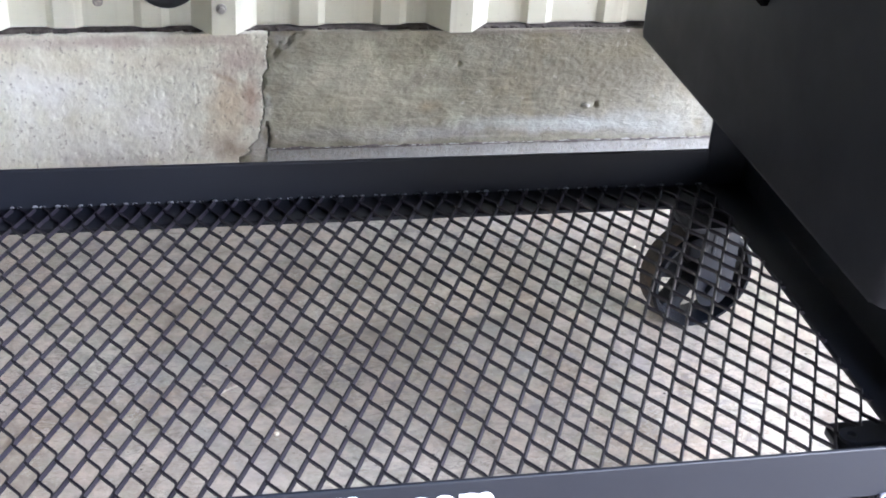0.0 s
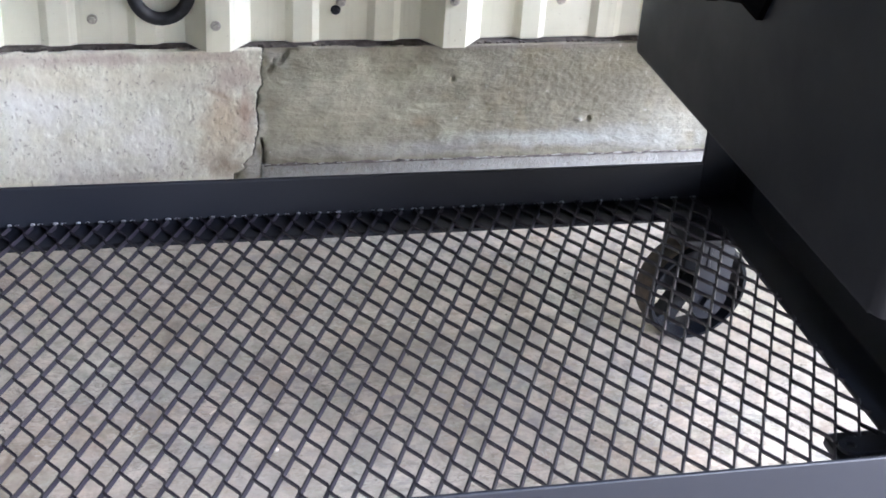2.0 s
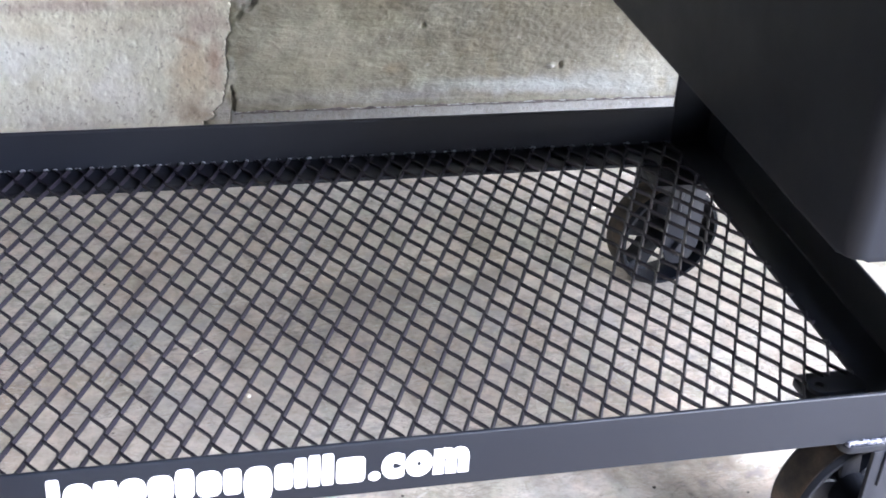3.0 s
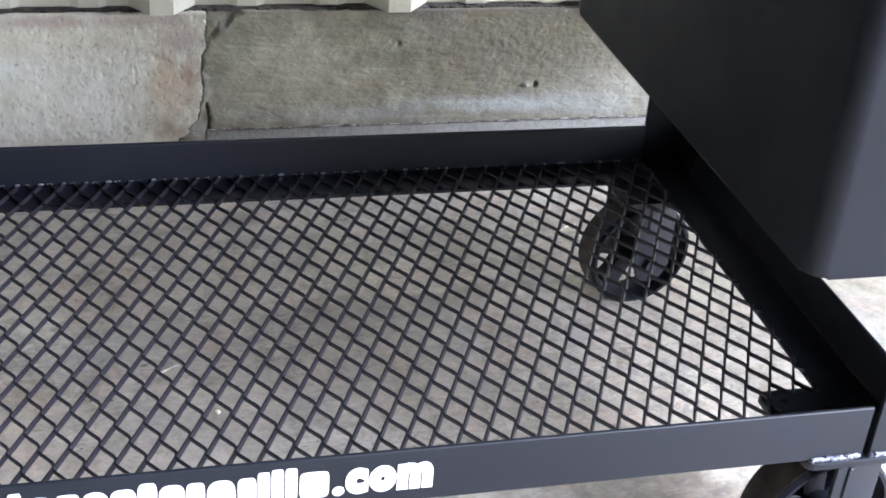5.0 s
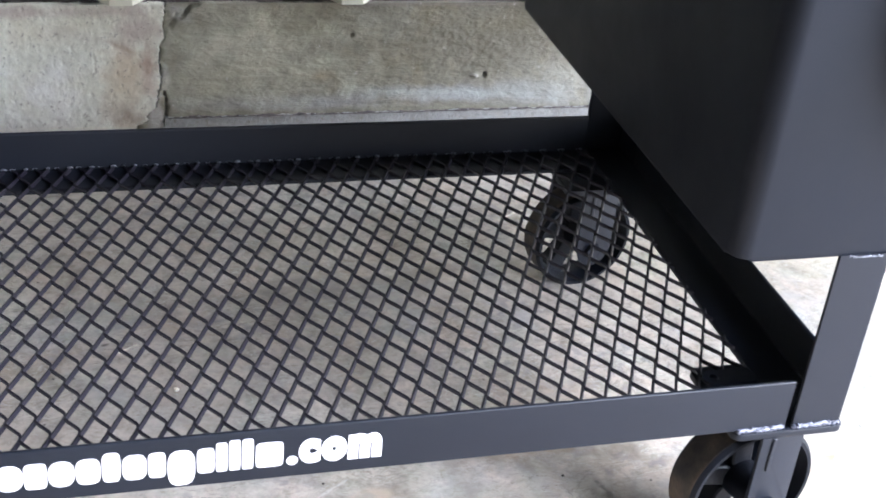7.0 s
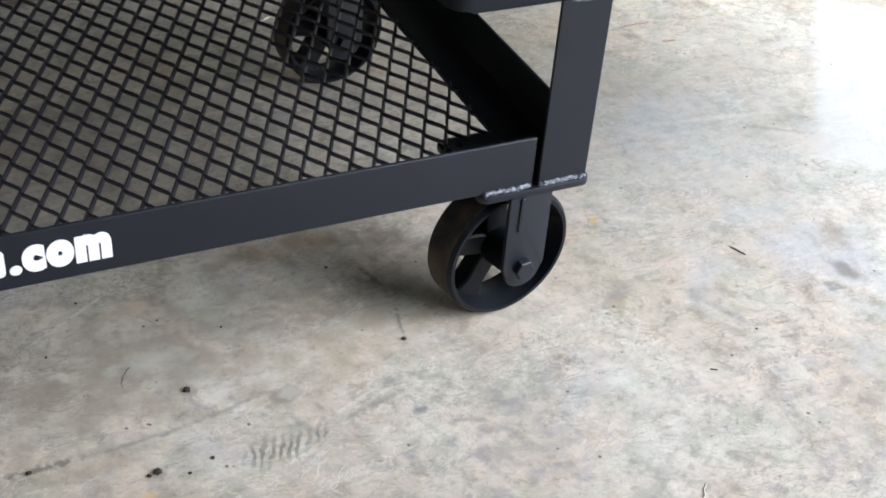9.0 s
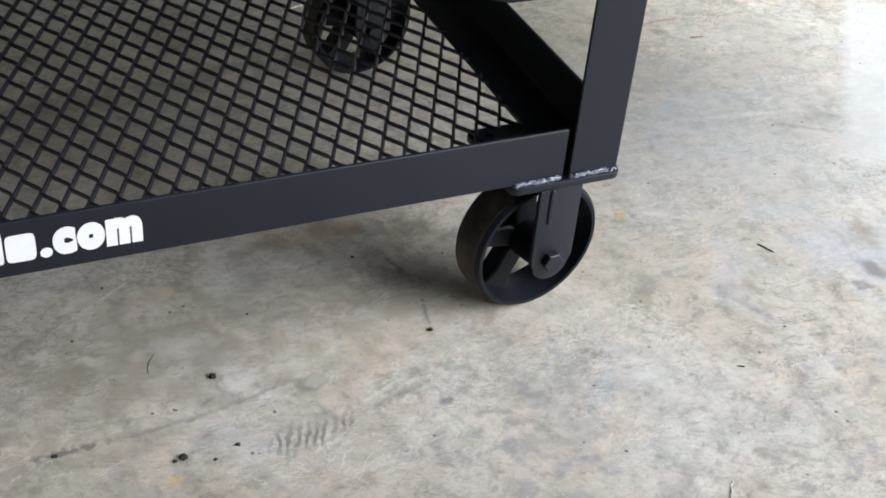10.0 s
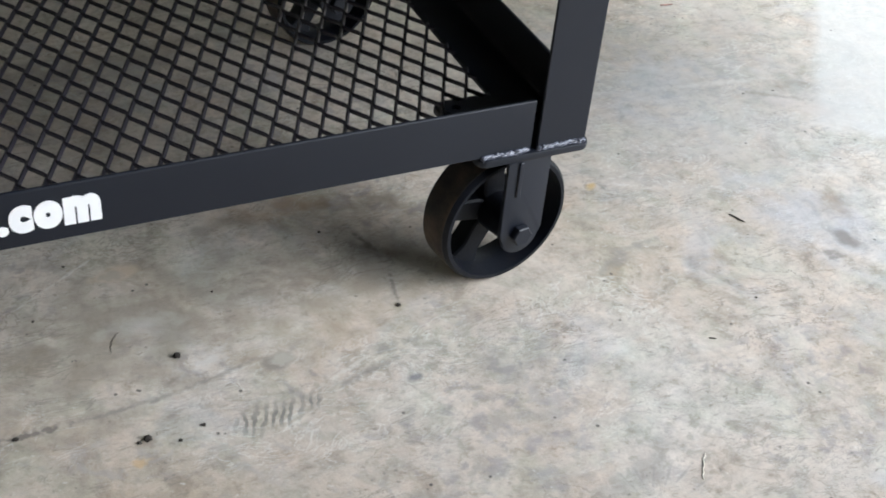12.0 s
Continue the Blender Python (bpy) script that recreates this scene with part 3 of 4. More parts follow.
# ---- added, unseen: roof that blocks sky, pale bounce walls beside and behind the camera ----
M_ROOF = plain("grey_roof_sheet", (0.16, 0.16, 0.15), 0.6, 0.0, 6, 0.25)
M_FILL_WALL = plain("pale_wall_sheet", (0.52, 0.51, 0.46), 0.55, 0.0, 5, 0.12)
bm = bmesh.new()
add_box(bm, -4.0, 1.0, -3.0, Y_KERB + 0.2, 1.90, 1.95)
tagged(link("roof", bm, M_ROOF), "unseen grey roof sheet added to block the sky over the floor", "roof", kind="structure")
bm = bmesh.new()
add_box(bm, -4.0, 0.8, -3.1, -3.0, 0, 1.90)
tagged(link("fill_wall_front", bm, M_FILL_WALL), "unseen pale wall added to bounce light towards the siding", "wall", kind="structure")
bm = bmesh.new()
add_box(bm, -4.1, -4.0, -3.0, Y_KERB + 0.2, 0, 1.95)
tagged(link("fill_wall_side", bm, M_FILL_WALL), "unseen pale wall added to close the side and bounce light", "wall", kind="structure")


# ---- wall: two lengths of concrete kerb with a crack, a pale lip, ribbed siding ----
X_CRACK = -0.492


def crack_x(z):
    """The wandering line of the crack up the kerb; at the foot it runs off to the left."""
    w = 0.003 * noise.noise(Vector((z * 28, 0.3, 0))) + 0.005 * noise.noise(Vector((z * 75, 4.3, 0))) + 0.0042 * noise.noise(Vector((z * 230, 8, 0)))
    return X_CRACK + 0.006 * (z - 0.115) / 0.11 + w - 0.5 * max(0.0, 0.090 - z) * (1 + 0.3 * noise.noise(Vector((z * 120, 1, 7))))


def kerb_block(name, mat, x_far, gap, y_face, label):
    """A slab with a front face of fine quads, roughened, that ends at the crack."""
    bm = bmesh.new()
    nz, nx = 120, 440
    x_fine = -1.12 if gap < 0 else 0.36
    grid = []
    for j in range(nz + 1):
        z = Z_KERB * j / nz
        row = []
        edge = crack_x(z) + gap * (1.0 + 1.1 * noise.noise(Vector((z * 75, gap * 900, 3))))
        for i in range(nx + 1):
            x = edge + (x_fine - edge) * i / (nx - 1) if i < nx else x_far
            y = y_face + 0.0008 * noise.fractal(Vector((x * 40, 3.0, z * 55)), 0.8, 2.0, 6)
            worn = max(0.0, 1 - abs(x - edge) / 0.012)
            chip = noise.noise(Vector((x * 70, gap * 700, z * 70)))
            if gap > 0:
                y += worn ** 3 * 0.008 * max(0.0, chip)
                # broken corner at the top of the crack, two spalls, second branch at the foot
                over = (z - 0.186) * 0.74 - (x + 0.482) * 0.67 + 0.004 * noise.noise(Vector((x * 110, 4, z * 110)))
                y += 0.0045 * min(1.0, max(0.0, over / 0.0025))
                for cx, cz, turn in ((-0.476, 0.196, 1.1), (-0.457, 0.213, 0.9)):
                    a_, b_ = (x - cx) * math.cos(turn) + (z - cz) * math.sin(turn), -(x - cx) * math.sin(turn) + (z - cz) * math.cos(turn)
                    y += 0.004 * min(1.0, 2.0 * max(0.0, 1 - math.hypot(a_ / 0.013, b_ / 0.0034) + 0.7 * noise.noise(Vector((x * 190, 6, z * 190)))))
                if z < 0.098:
                    y += 0.012 * max(0.0, 1 - abs(x + 0.4845 + 0.004 * max(0.0, z - 0.085) / 0.01 - 0.003 * noise.noise(Vector((z * 130, 2, 2)))) / 0.0024)
                # coarse pebbly patch, dragged lines of the form boards
                lump = max(0.0, 1 - math.hypot((x + 0.055) / 0.13, (z - 0.165) / 0.065)) ** 0.6
                y -= lump * 0.0009 * noise.fractal(Vector((x * 125, 1, z * 125)), 0.6, 2.0, 3)
                y += 0.0008 * max(0.0, noise.noise(Vector((x * 16 + 0.4 * math.sin(z * 60), 7, z * 150))) - 0.12) * (1.0 if x < -0.1 else 0.5) * 2.0
            else:
                # scores of the screed, running down the face
                y += 0.0030 * max(0.0, noise.noise(Vector((x * 170, 5, z * 130))) - 0.34)
            y -= 0.008 * max(0.0, 1 - math.hypot((x + 0.038) / 0.009, (z - 0.112) / 0.005))
            y += 0.012 * max(0.0, 1 - math.hypot((x + 0.024) / 0.004, (z - 0.112) / 0.006)) + 0.008 * max(0.0, 1 - math.hypot(x + 0.227, z - 0.177) / 0.004)
            if j == nz:
                y += 0.002
            row.append(bm.verts.new((x, y, z - (0.006 * abs(noise.noise(Vector((x * 30, 9, 2)))) if j == nz else 0))))
        grid.append(row)
    back = [[bm.verts.new((row[0].co.x, Y_KERB + 0.16, row[0].co.z)), bm.verts.new((x_far, Y_KERB + 0.16, row[0].co.z))] for row in grid]
    for a, b in zip(grid, grid[1:]):
        for i in range(nx):
            bm.faces.new((a[i], a[i + 1], b[i + 1], b[i]))
    for j in range(nz):
        bm.faces.new((grid[j][0], grid[j + 1][0], back[j + 1][0], back[j][0]))
        bm.faces.new((grid[j][-1], grid[j + 1][-1], back[j + 1][1], back[j][1]))
        bm.faces.new((back[j][0], back[j + 1][0], back[j + 1][1], back[j][1]))
    bm.faces.new(grid[-1] + [back[-1][1], back[-1][0]])
    bm.faces.new(grid[0] + [back[0][1], back[0][0]])
    return tagged(link(name, bm, mat, smooth=60), label, "kerb", kind="structure")


kerb_block("kerb_left", M_KERB_L, -4.0, -0.0014, Y_KERB - 0.002, "rough pale concrete foot wall with pinkish stains")
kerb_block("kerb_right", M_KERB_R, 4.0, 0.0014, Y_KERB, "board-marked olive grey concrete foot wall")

bm = bmesh.new()
nx = 520
top, low = [], []
for i in range(nx + 1):
    x = -0.487 + 4.4 * (i / nx) ** 2.6
    w = 0.002 * noise.noise(Vector((x * 40, 1, 1)))
    top.append((x, Y_KERB - 0.0018 + w * 0.6, 0.0570 + 0.003 * noise.noise(Vector((x * 55, 5, 1))) + 0.0022 * noise.noise(Vector((x * 210, 5, 1)))))
rows = [[bm.verts.new((x, y + dy, z if dz is None else dz)) for x, y, z in top] for dy, dz in ((0.02, None), (0.0, None), (-0.001, 0.028), (-0.003, 0.0))]
for a, b in zip(rows, rows[1:]):
    for i in range(nx):
        bm.faces.new((a[i], a[i + 1], b[i + 1], b[i]))
tagged(link("kerb_lip", bm, M_LIP, smooth=50), "pale concrete lip along the kerb's foot", "kerb", kind="structure")

# dirt crumbs on the kerb's top, on a dark strip standing for shade
bm = bmesh.new()
rng = random.Random(4)
n = 420
front = [bm.verts.new((-2.0 + 3.0 * i / n, Y_KERB + 0.0035 + 0.003 * noise.noise(Vector((i * 0.21, 3, 3))), Z_KERB - 0.0012)) for i in range(n + 1)]
crest = [bm.verts.new((v.co.x, Y_KERB + 0.008, Z_KERB + 0.0008 + 0.0022 * noise.noise(Vector((i * 0.33, 8, 3))))) for i, v in enumerate(front)]
rear = [bm.verts.new((v.co.x, Y_KERB + 0.045, Z_KERB + 0.0022)) for v in front]
for a, b in ((front, crest), (crest, rear)):
    for i in range(n):
        bm.faces.new((a[i], a[i + 1], b[i + 1], b[i]))
for i in range(160):
    x = rng.uniform(-1.0, 0.25)
    r = rng.uniform(0.0012, 0.0035)
    add_box(bm, x - r, x + r * rng.uniform(0.6, 1.6), Y_KERB + 0.004, Y_KERB + 0.004 + r * 2, Z_KERB - 0.002, Z_KERB + r * rng.uniform(0.3, 1.0), r * 0.3, 1)
tagged(link("kerb_dirt_shade", bm, M_DIRT_SHADE, smooth=50), "dark dirt and painted shade strip along the kerb's top edge", "dirt", kind="stuff")
# dark ribbon drawn as the shadow line along the lip
bm = bmesh.new()
n = 460
rows = [[], [], []]
for i in range(n + 1):
    x = -0.484 + 0.66 * i / n
    h = 0.0004 + 0.0030 * max(0.0, noise.noise(Vector((x * 28, 2, 9))) + 0.1) + 0.0022 * max(0.0, noise.noise(Vector((x * 160, 2, 9))))
    z = 0.0568 + 0.0012 * noise.noise(Vector((x * 90, 5, 1)))
    for row, dy, dz in zip(rows, (0.004, -0.0036, 0.003), (-0.3, -0.4, 1.0)):
        row.append(bm.verts.new((x, Y_KERB + dy - (0.0016 if dz == 1.0 else 0) - 0.0006, z + h * dz)))
for a, b in zip(rows, rows[1:]):
    for i in range(n):
        bm.faces.new((a[i], a[i + 1], b[i + 1], b[i]))
tagged(link("lip_shade_line", bm, M_DIRT_SHADE), "dark uneven strip painted as the shadow line above the kerb's lip", "dirt", kind="stuff")


def siding_profile():
    """x and the outward depth of the sheet: high ribs every 0.3105 m, two low ribs between."""
    out = []
    for k in range(-11, 13):
        c = -0.5427 + 0.3105 * k
        out += [(c - 0.0405, 0), (c - 0.0150, 0.036), (c + 0.0150, 0.036), (c + 0.0440, 0)]
        for d in (0.1115, 0.2200):
            out += [(c + d - 0.0225, 0), (c + d - 0.0125, 0.006), (c + d + 0.0125, 0.006), (c + d + 0.0225, 0)]
    return out


Y_PAN = Y_KERB + 0.018
bm = bmesh.new()
prof = siding_profile()
lo = [bm.verts.new((x, Y_PAN - d, Z_KERB + 0.0025)) for x, d in prof]
hi = [bm.verts.new((x, Y_PAN - d, 1.895)) for x, d in prof]
lo2 = [bm.verts.new((x, Y_PAN - d + 0.0015, Z_KERB + 0.0025)) for x, d in prof]
hi2 = [bm.verts.new((x, Y_PAN - d + 0.0015, 1.895)) for x, d in prof]
for i in range(len(prof) - 1):
    bm.faces.new((lo[i], lo[i + 1], hi[i + 1], hi[i]))
    bm.faces.new((lo2[i], lo2[i + 1], hi2[i + 1], hi2[i]))
    bm.faces.new((lo[i], lo[i + 1], lo2[i + 1], lo2[i]))
wall = tagged(link("wall_siding", bm, M_SIDING), "cream ribbed steel wall siding above the kerb", "wall", kind="structure")
bm = bmesh.new()
add_box(bm, -4, 4, Y_PAN + 0.03, Y_PAN + 0.14, Z_KERB + 0.0005, 1.895)
tagged(link("wall_core", bm, M_DIRT_SHADE), "dark wall behind the siding", "wall", kind="structure")


def siding_screw(x, depth, z, bolt=False):
    y = Y_PAN - depth
    bm = bmesh.new()
    add_cyl(bm, (x, y, z), "Y", 0.0068, -0.0018, 0.0, 20, 0.0008)
    s = part("screw", bm, M_ZINC if not bolt else M_BLACK, None)
    bm = bmesh.new()
    add_cyl(bm, (x, y, z), "Y", 0.0042, -0.0065, -0.0018, 6, 0.0006)
    part("screw_head", bm, M_ZINC if not bolt else M_BLACK, s)
    tagged(s, "dull hex screw with washer in the siding" if not bolt else "black hex screw in the siding", "screw", "siding screws")


for x, d, z, dark in ((-0.699, 0.0, 0.2635, False), (-0.5455, 0.036, 0.2655, False), (-0.3805, 0.0, 0.2830, False), (-0.3872, 0.0, 0.2720, True),
                      (-0.235, 0.036, 0.295, False), (-0.078, 0.0, 0.2830, False), (-0.92, 0.0, 0.265, False)):
    siding_screw(x, d, z, dark)

# a hanging loop of black hose on the siding
bm = bmesh.new()
pts = [(-0.652, Y_PAN - 0.012, 0.604), (-0.651, Y_PAN - 0.014, 0.434), (-0.649, Y_PAN - 0.016, 0.356)]
for i in range(17):
    a = math.pi + math.pi * i / 16
    pts.append((-0.6120 + 0.036 * math.cos(a), Y_PAN - 0.018, 0.309 + 0.040 * math.sin(a)))
pts += [(-0.575, Y_PAN - 0.016, 0.356), (-0.573, Y_PAN - 0.014, 0.434), (-0.572, Y_PAN - 0.012, 0.604)]
add_tube(bm, pts, 0.0088, 14)
tagged(link("hose", bm, M_RUBBER, smooth=60), "black rubber hose hanging in a loop on the siding", "hose")


# ---- the smoker's cart ----
cart = tagged(new("smoker_cart"), "black painted steel barbecue smoker cart with expanded-metal shelf and iron wheels", "smoker cart")
cart.location = (0, 0, 0)


def rail(name, axis, heel, sign_u, a, b, label=""):
    """Angle iron: v is up, u points into the shelf."""
    bm = bmesh.new()
    o = angle_outline(0.0515, Z_TOP - Z_BOT, STEEL)
    if axis == "x":
        extrude_poly(bm, o, lambda u, v, w: (w, heel + sign_u * u, Z_BOT + v), a, b)
    else:
        extrude_poly(bm, o, lambda u, v, w: (heel + sign_u * u, w, Z_BOT + v), a, b)
    return part(name, bm, M_BLACK, cart, label, 35)


rail("front_rail", "x", 0.0, 1, X_LEFT + 0.054, -0.003, "satin black angle-iron rail with white lettering shapes")
rail("back_rail", "x", Y_BACK, -1, X_LEFT + 0.054, -0.0025)
rail("side_rail", "y", X_RIGHT - 0.002, -1, 0.0535, Y_BACK - 0.0005)
rail("side_rail", "y", X_LEFT + 0.002, 1, 0.0535, Y_BACK - 0.0005)


def leg(x_heel, su, y_heel, sv, z0, z1, wide=0.0525):
    bm = bmesh.new()
    extrude_poly(bm, angle_outline(wide, 0.0525, STEEL), lambda u, v, w: (x_heel + su * u, y_heel + sv * v, w), z0, z1)
    return part("leg", bm, M_BLACK, cart, smooth=35)


leg(X_RIGHT, -1, -0.0005, 1, Z_BOT, BOX[4] + 0.001, 0.0490)
leg(0.0505, -1, Y_BACK + 0.003, -1, Z_BOT, BOX[4] + 0.001)
leg(X_LEFT, 1, -0.0005, 1, Z_BOT, 0.82)
leg(X_LEFT, 1, Y_BACK + 0.003, -1, Z_BOT, 0.82)


# expanded metal: zigzag strands, bonded where they meet, all tilted one way
SWD, LWD = 0.02355, 0.04774
HOLE = (-0.3935, 0.2153)


def expanded_metal():
    verts, faces, pale_faces = [], [], []
    x0, x1, y0, y1 = X_LEFT + 0.012, -0.0012, 0.010, Y_BACK - 0.0085
    w, t, tilt, lift = 0.0041, 0.0023, radians(66), 0.0003
    wv = Vector((math.cos(tilt), 0, -math.sin(tilt))) * (w / 2)
    tv = Vector((math.sin(tilt), 0, math.cos(tilt))) * (t / 2)

    def strand(path):
        base = len(verts)
        for p in path:
            for a, b in ((-1, -1), (1, -1), (1, 1), (-1, 1)):
                verts.append(p + wv * a + tv * b)
        n = len(path)
        for i in range(n - 1):
            for k in range(4):
                l = (k + 1) % 4
                faces.append((base + 4 * i + k, base + 4 * i + l, base + 4 * i + 4 + l, base + 4 * i + 4 + k))
        faces.append((base, base + 1, base + 2, base + 3))
        e = base + 4 * (n - 1)
        faces.append((e + 3, e + 2, e + 1, e))

    def pale_end(x, wide, high):
        """A small pale end piece on a strand against the back rail."""
        base = len(verts)
        ring = [(math.cos(math.pi * i / 6) * wide / 2, math.sin(math.pi * i / 6) * high) for i in range(7)]
        for dy in (-0.0016, 0.0006):
            for u, v in ring:
                verts.append(Vector((x + u, y1 + dy, Z_MESH + 0.0008 + v)))
        for i in range(6):
            pale_faces.append(len(faces))
            faces.append((base + i, base + i + 1, base + 8 + i, base + 7 + i))
        pale_faces.append(len(faces))
        faces.append(tuple(base + 6 - i for i in range(7)))

    # bonds lie at half steps from the hole's centre; the sheet lies a little askew
    skew_x, skew_y = 0.0163, 0.0136
    rng = random.Random(7)
    k0, k1 = int((x0 - HOLE[0]) / SWD) - 2, int((x1 - HOLE[0]) / SWD) + 3
    j0, j1 = int((y0 - HOLE[1]) / (LWD / 2)) - 2, int((y1 - HOLE[1]) / (LWD / 2)) + 3
    bond = 0.0037                        # half the length of a bond
    slope = SWD / LWD
    for k in range(k0, k1):
        for side in (1, -1):
            line = []
            for j in range(j0, j1):
                near = j % 2 != 0        # bond with the mirror strand on this row
                left = (side < 0) == near    # this strand is the left one of the pair
                mid = k * SWD + (0 if near else side * SWD / 2)
                s = 1 if left else -1
                bend = Vector((mid + s * bond * slope - s * 0.0005, j * LWD / 2 + s * bond, Z_MESH - s * lift))
                steep = Vector((slope, 1, 0)).normalized()
                flat = Vector((-SWD / 2 - 2 * slope * bond, LWD / 2 - 2 * bond, 0)).normalized()
                first, last, turn = (steep, flat, 0.0062) if left else (flat, steep, 0.0022)
                for f in (0.0, 0.25, 0.5, 0.75, 1.0):
                    line.append(bend - first * turn * (1 - f) ** 2 + last * turn * f * f)
            path = []
            for p, q in zip(line, line[1:]):
                cuts = 5 if (q - p).length > 0.004 else 1
                for i in range(cuts):
                    c = p.lerp(q, i / cuts)
                    x, y = HOLE[0] + c.x + skew_x * c.y, HOLE[1] + c.y + skew_y * c.x
                    if y0 <= y <= y1 and x0 <= x <= x1:
                        path.append(Vector((x, y, c.z)))
                    else:
                        if len(path) > 2:
                            strand(path)
                            if y > y1:
                                pale_end(path[-1].x, rng.uniform(0.0045, 0.0068), (0.0019 if side > 0 else 0.0012) * rng.uniform(0.6, 1.15))
                        path = []
            if len(path) > 2:
                strand(path)
    me = bpy.data.meshes.new("expanded_metal_sheet")
    me.from_pydata([tuple(v) for v in verts], [], faces)
    me.materials.append(M_MESH)
    me.materials.append(M_PALE_END)
    for i in pale_faces:
        me.polygons[i].material_index = 1
    ob = new("expanded_metal_sheet", me)
    ob.parent = cart
    return tagged(ob, "black raised expanded-metal shelf sheet with diamond openings")


expanded_metal()

# the tab with a hole that holds the sheet near the front corner
bm = bmesh.new()
ring, hole = [], []
for i in range(24):
    a = 2 * math.pi * i / 24
    c, d = math.cos(a), math.sin(a)
    reach = 0.0105 if c < 0.05 else min(0.043 / max(c, 1e-6), 0.0105 / max(abs(d), 1e-6))
    ring.append((-0.047 + reach * c, 0.064 + reach * d))
    hole.append((-0.047 + 0.0048 * c, 0.064 + 0.0048 * d))
za, zb_ = Z_MESH + 0.0015, Z_MESH + 0.0055
loops = [[bm.verts.new((x, y, z)) for x, y in pts] for pts, z in ((ring, za), (ring, zb_), (hole, zb_), (hole, za))]
for p, q in zip(loops, loops[1:] + loops[:1]):
    for i in range(24):
        bm.faces.new((p[i], p[(i + 1) % 24], q[(i + 1) % 24], q[i]))
part("tab", bm, M_BLACK, cart, "small black steel tab with a hole")


def caster(dx, dy, radius=R_WHEEL, back=0.041, spoke_turn=239):
    """Rigid iron caster: plate, fork, hollow spoked wheel, axle bolt."""
    bm = bmesh.new()
    pl = [(x, y) for cx, cy, a in ((0.0485, 0.092, 0), (-0.046, 0.092, 90), (-0.046, 0.006, 180), (0.0485, 0.006, 270)) for x, y in arc(cx, cy, 0.009, a, a + 90, 4)]
    extrude_poly(bm, [(u + dx, v + dy) for u, v in pl], lambda u, v, w: (u, v, w), Z_BOT - 0.0085, Z_BOT - 0.0006, 0.0015)
    plate = part("caster_plate", bm, M_BLACK, cart, "thick steel caster plate with rounded corners")
    cx, turn = dx - 0.007, Matrix.Translation((dx - 0.0075, dy + back, 0)) @ pose(0, 0, 0, 0, 0, 8)

    def fitted(name, bm, mat, label="", smooth=40):
        bmesh.ops.transform(bm, matrix=turn, verts=bm.verts[:])
        return part(name, bm, mat, plate, label, smooth)

    for y in (-0.0425, 0.0375):
        bm = bmesh.new()
        o = [(0.0235, Z_BOT - 0.008), (-0.0235, Z_BOT - 0.008), (-0.0235, radius + 0.002)] + arc(0, radius - 0.002, 0.0205, 180, 360, 12) + [(0.0235, radius + 0.002)]
        extrude_poly(bm, o, lambda u, v, w: (u, w, v), y, y + 0.005, 0.0012)
        fitted("fork_plate", bm, M_BLACK)
    # thin raised bar standing in for the fork's dark vertical slot
    bm = bmesh.new()
    add_box(bm, -0.0130, -0.0080, -0.0446, -0.0424, radius + 0.045, Z_BOT - 0.009, 0.0009, 1)
    fitted("fork_slot_bar", bm, M_BLACK)
    c = (0, 0, radius)
    R, w = radius, 0.0208
    bm = bmesh.new()
    add_lathe(bm, [(R - 0.003, -w), (R, -w + 0.004), (R, w - 0.004), (R - 0.003, w), (R - 0.0065, w), (R - 0.010, w * 0.2), (R - 0.010, -w * 0.2), (R - 0.0065, -w)], c, "Y", 72)
    fitted("wheel_rim", bm, M_WHEEL, "black painted iron wheel rim", 35)
    bm = bmesh.new()
    add_lathe(bm, [(R - 0.001, -w + 0.0045), (R + 0.0004, -w + 0.005), (R + 0.0004, w - 0.005), (R - 0.001, w - 0.0045)], c, "Y", 72)
    fitted("tread", bm, M_TREAD, "rust-brown worn iron tread", 35)
    bm = bmesh.new()
    add_lathe(bm, [(0.008, -w - 0.010), (0.0165, -w - 0.010), (0.0180, -w), (0.0200, 0), (0.0180, w), (0.0165, w + 0.010), (0.008, w + 0.010)], c, "Y", 32)
    fitted("hub", bm, M_WHEEL)
    for k in range(5):
        bm = bmesh.new()
        a = radians(72 * k + spoke_turn)
        d, s = Vector((math.cos(a), 0, math.sin(a))), Vector((-math.sin(a), 0, math.cos(a)))
        prev = None
        for r, hw, hd in ((0.014, 0.0105, 0.011), (0.024, 0.0115, 0.010), (0.044, 0.0105, 0.011), (R - 0.0075, 0.0175, 0.012)):
            q = [bm.verts.new(Vector(c) + d * r + s * (hw * i) + Vector((0, 0.010 + hd * j, 0))) for i, j in ((-1, -1), (1, -1), (1, 1), (-1, 1))]
            if prev:
                for i in range(4):
                    bm.faces.new((prev[i], prev[(i + 1) % 4], q[(i + 1) % 4], q[i]))
            else:
                bm.faces.new(q)
            prev = q
        bm.faces.new(prev[::-1])
        bmesh.ops.bevel(bm, geom=bm.edges[:], offset=0.0018, segments=1, affect="EDGES")
        fitted("spoke", bm, M_WHEEL)
    bm = bmesh.new()
    add_cyl(bm, (-0.002, 0, radius + 0.001), "Y", 0.0105, -0.0500, -0.0420, 6, 0.001)
    add_cyl(bm, (-0.002, 0, radius + 0.001), "Y", 0.0055, -0.045, 0.047, 12)
    fitted("axle_bolt", bm, M_BLACK)
    return plate


caster(0.0, -0.0015)
caster(0.000, 0.4525, 0.0660, 0.056, 240)
caster(X_LEFT + 0.054, -0.0015)
caster(X_LEFT + 0.054, 0.4525, 0.0660, 0.054)


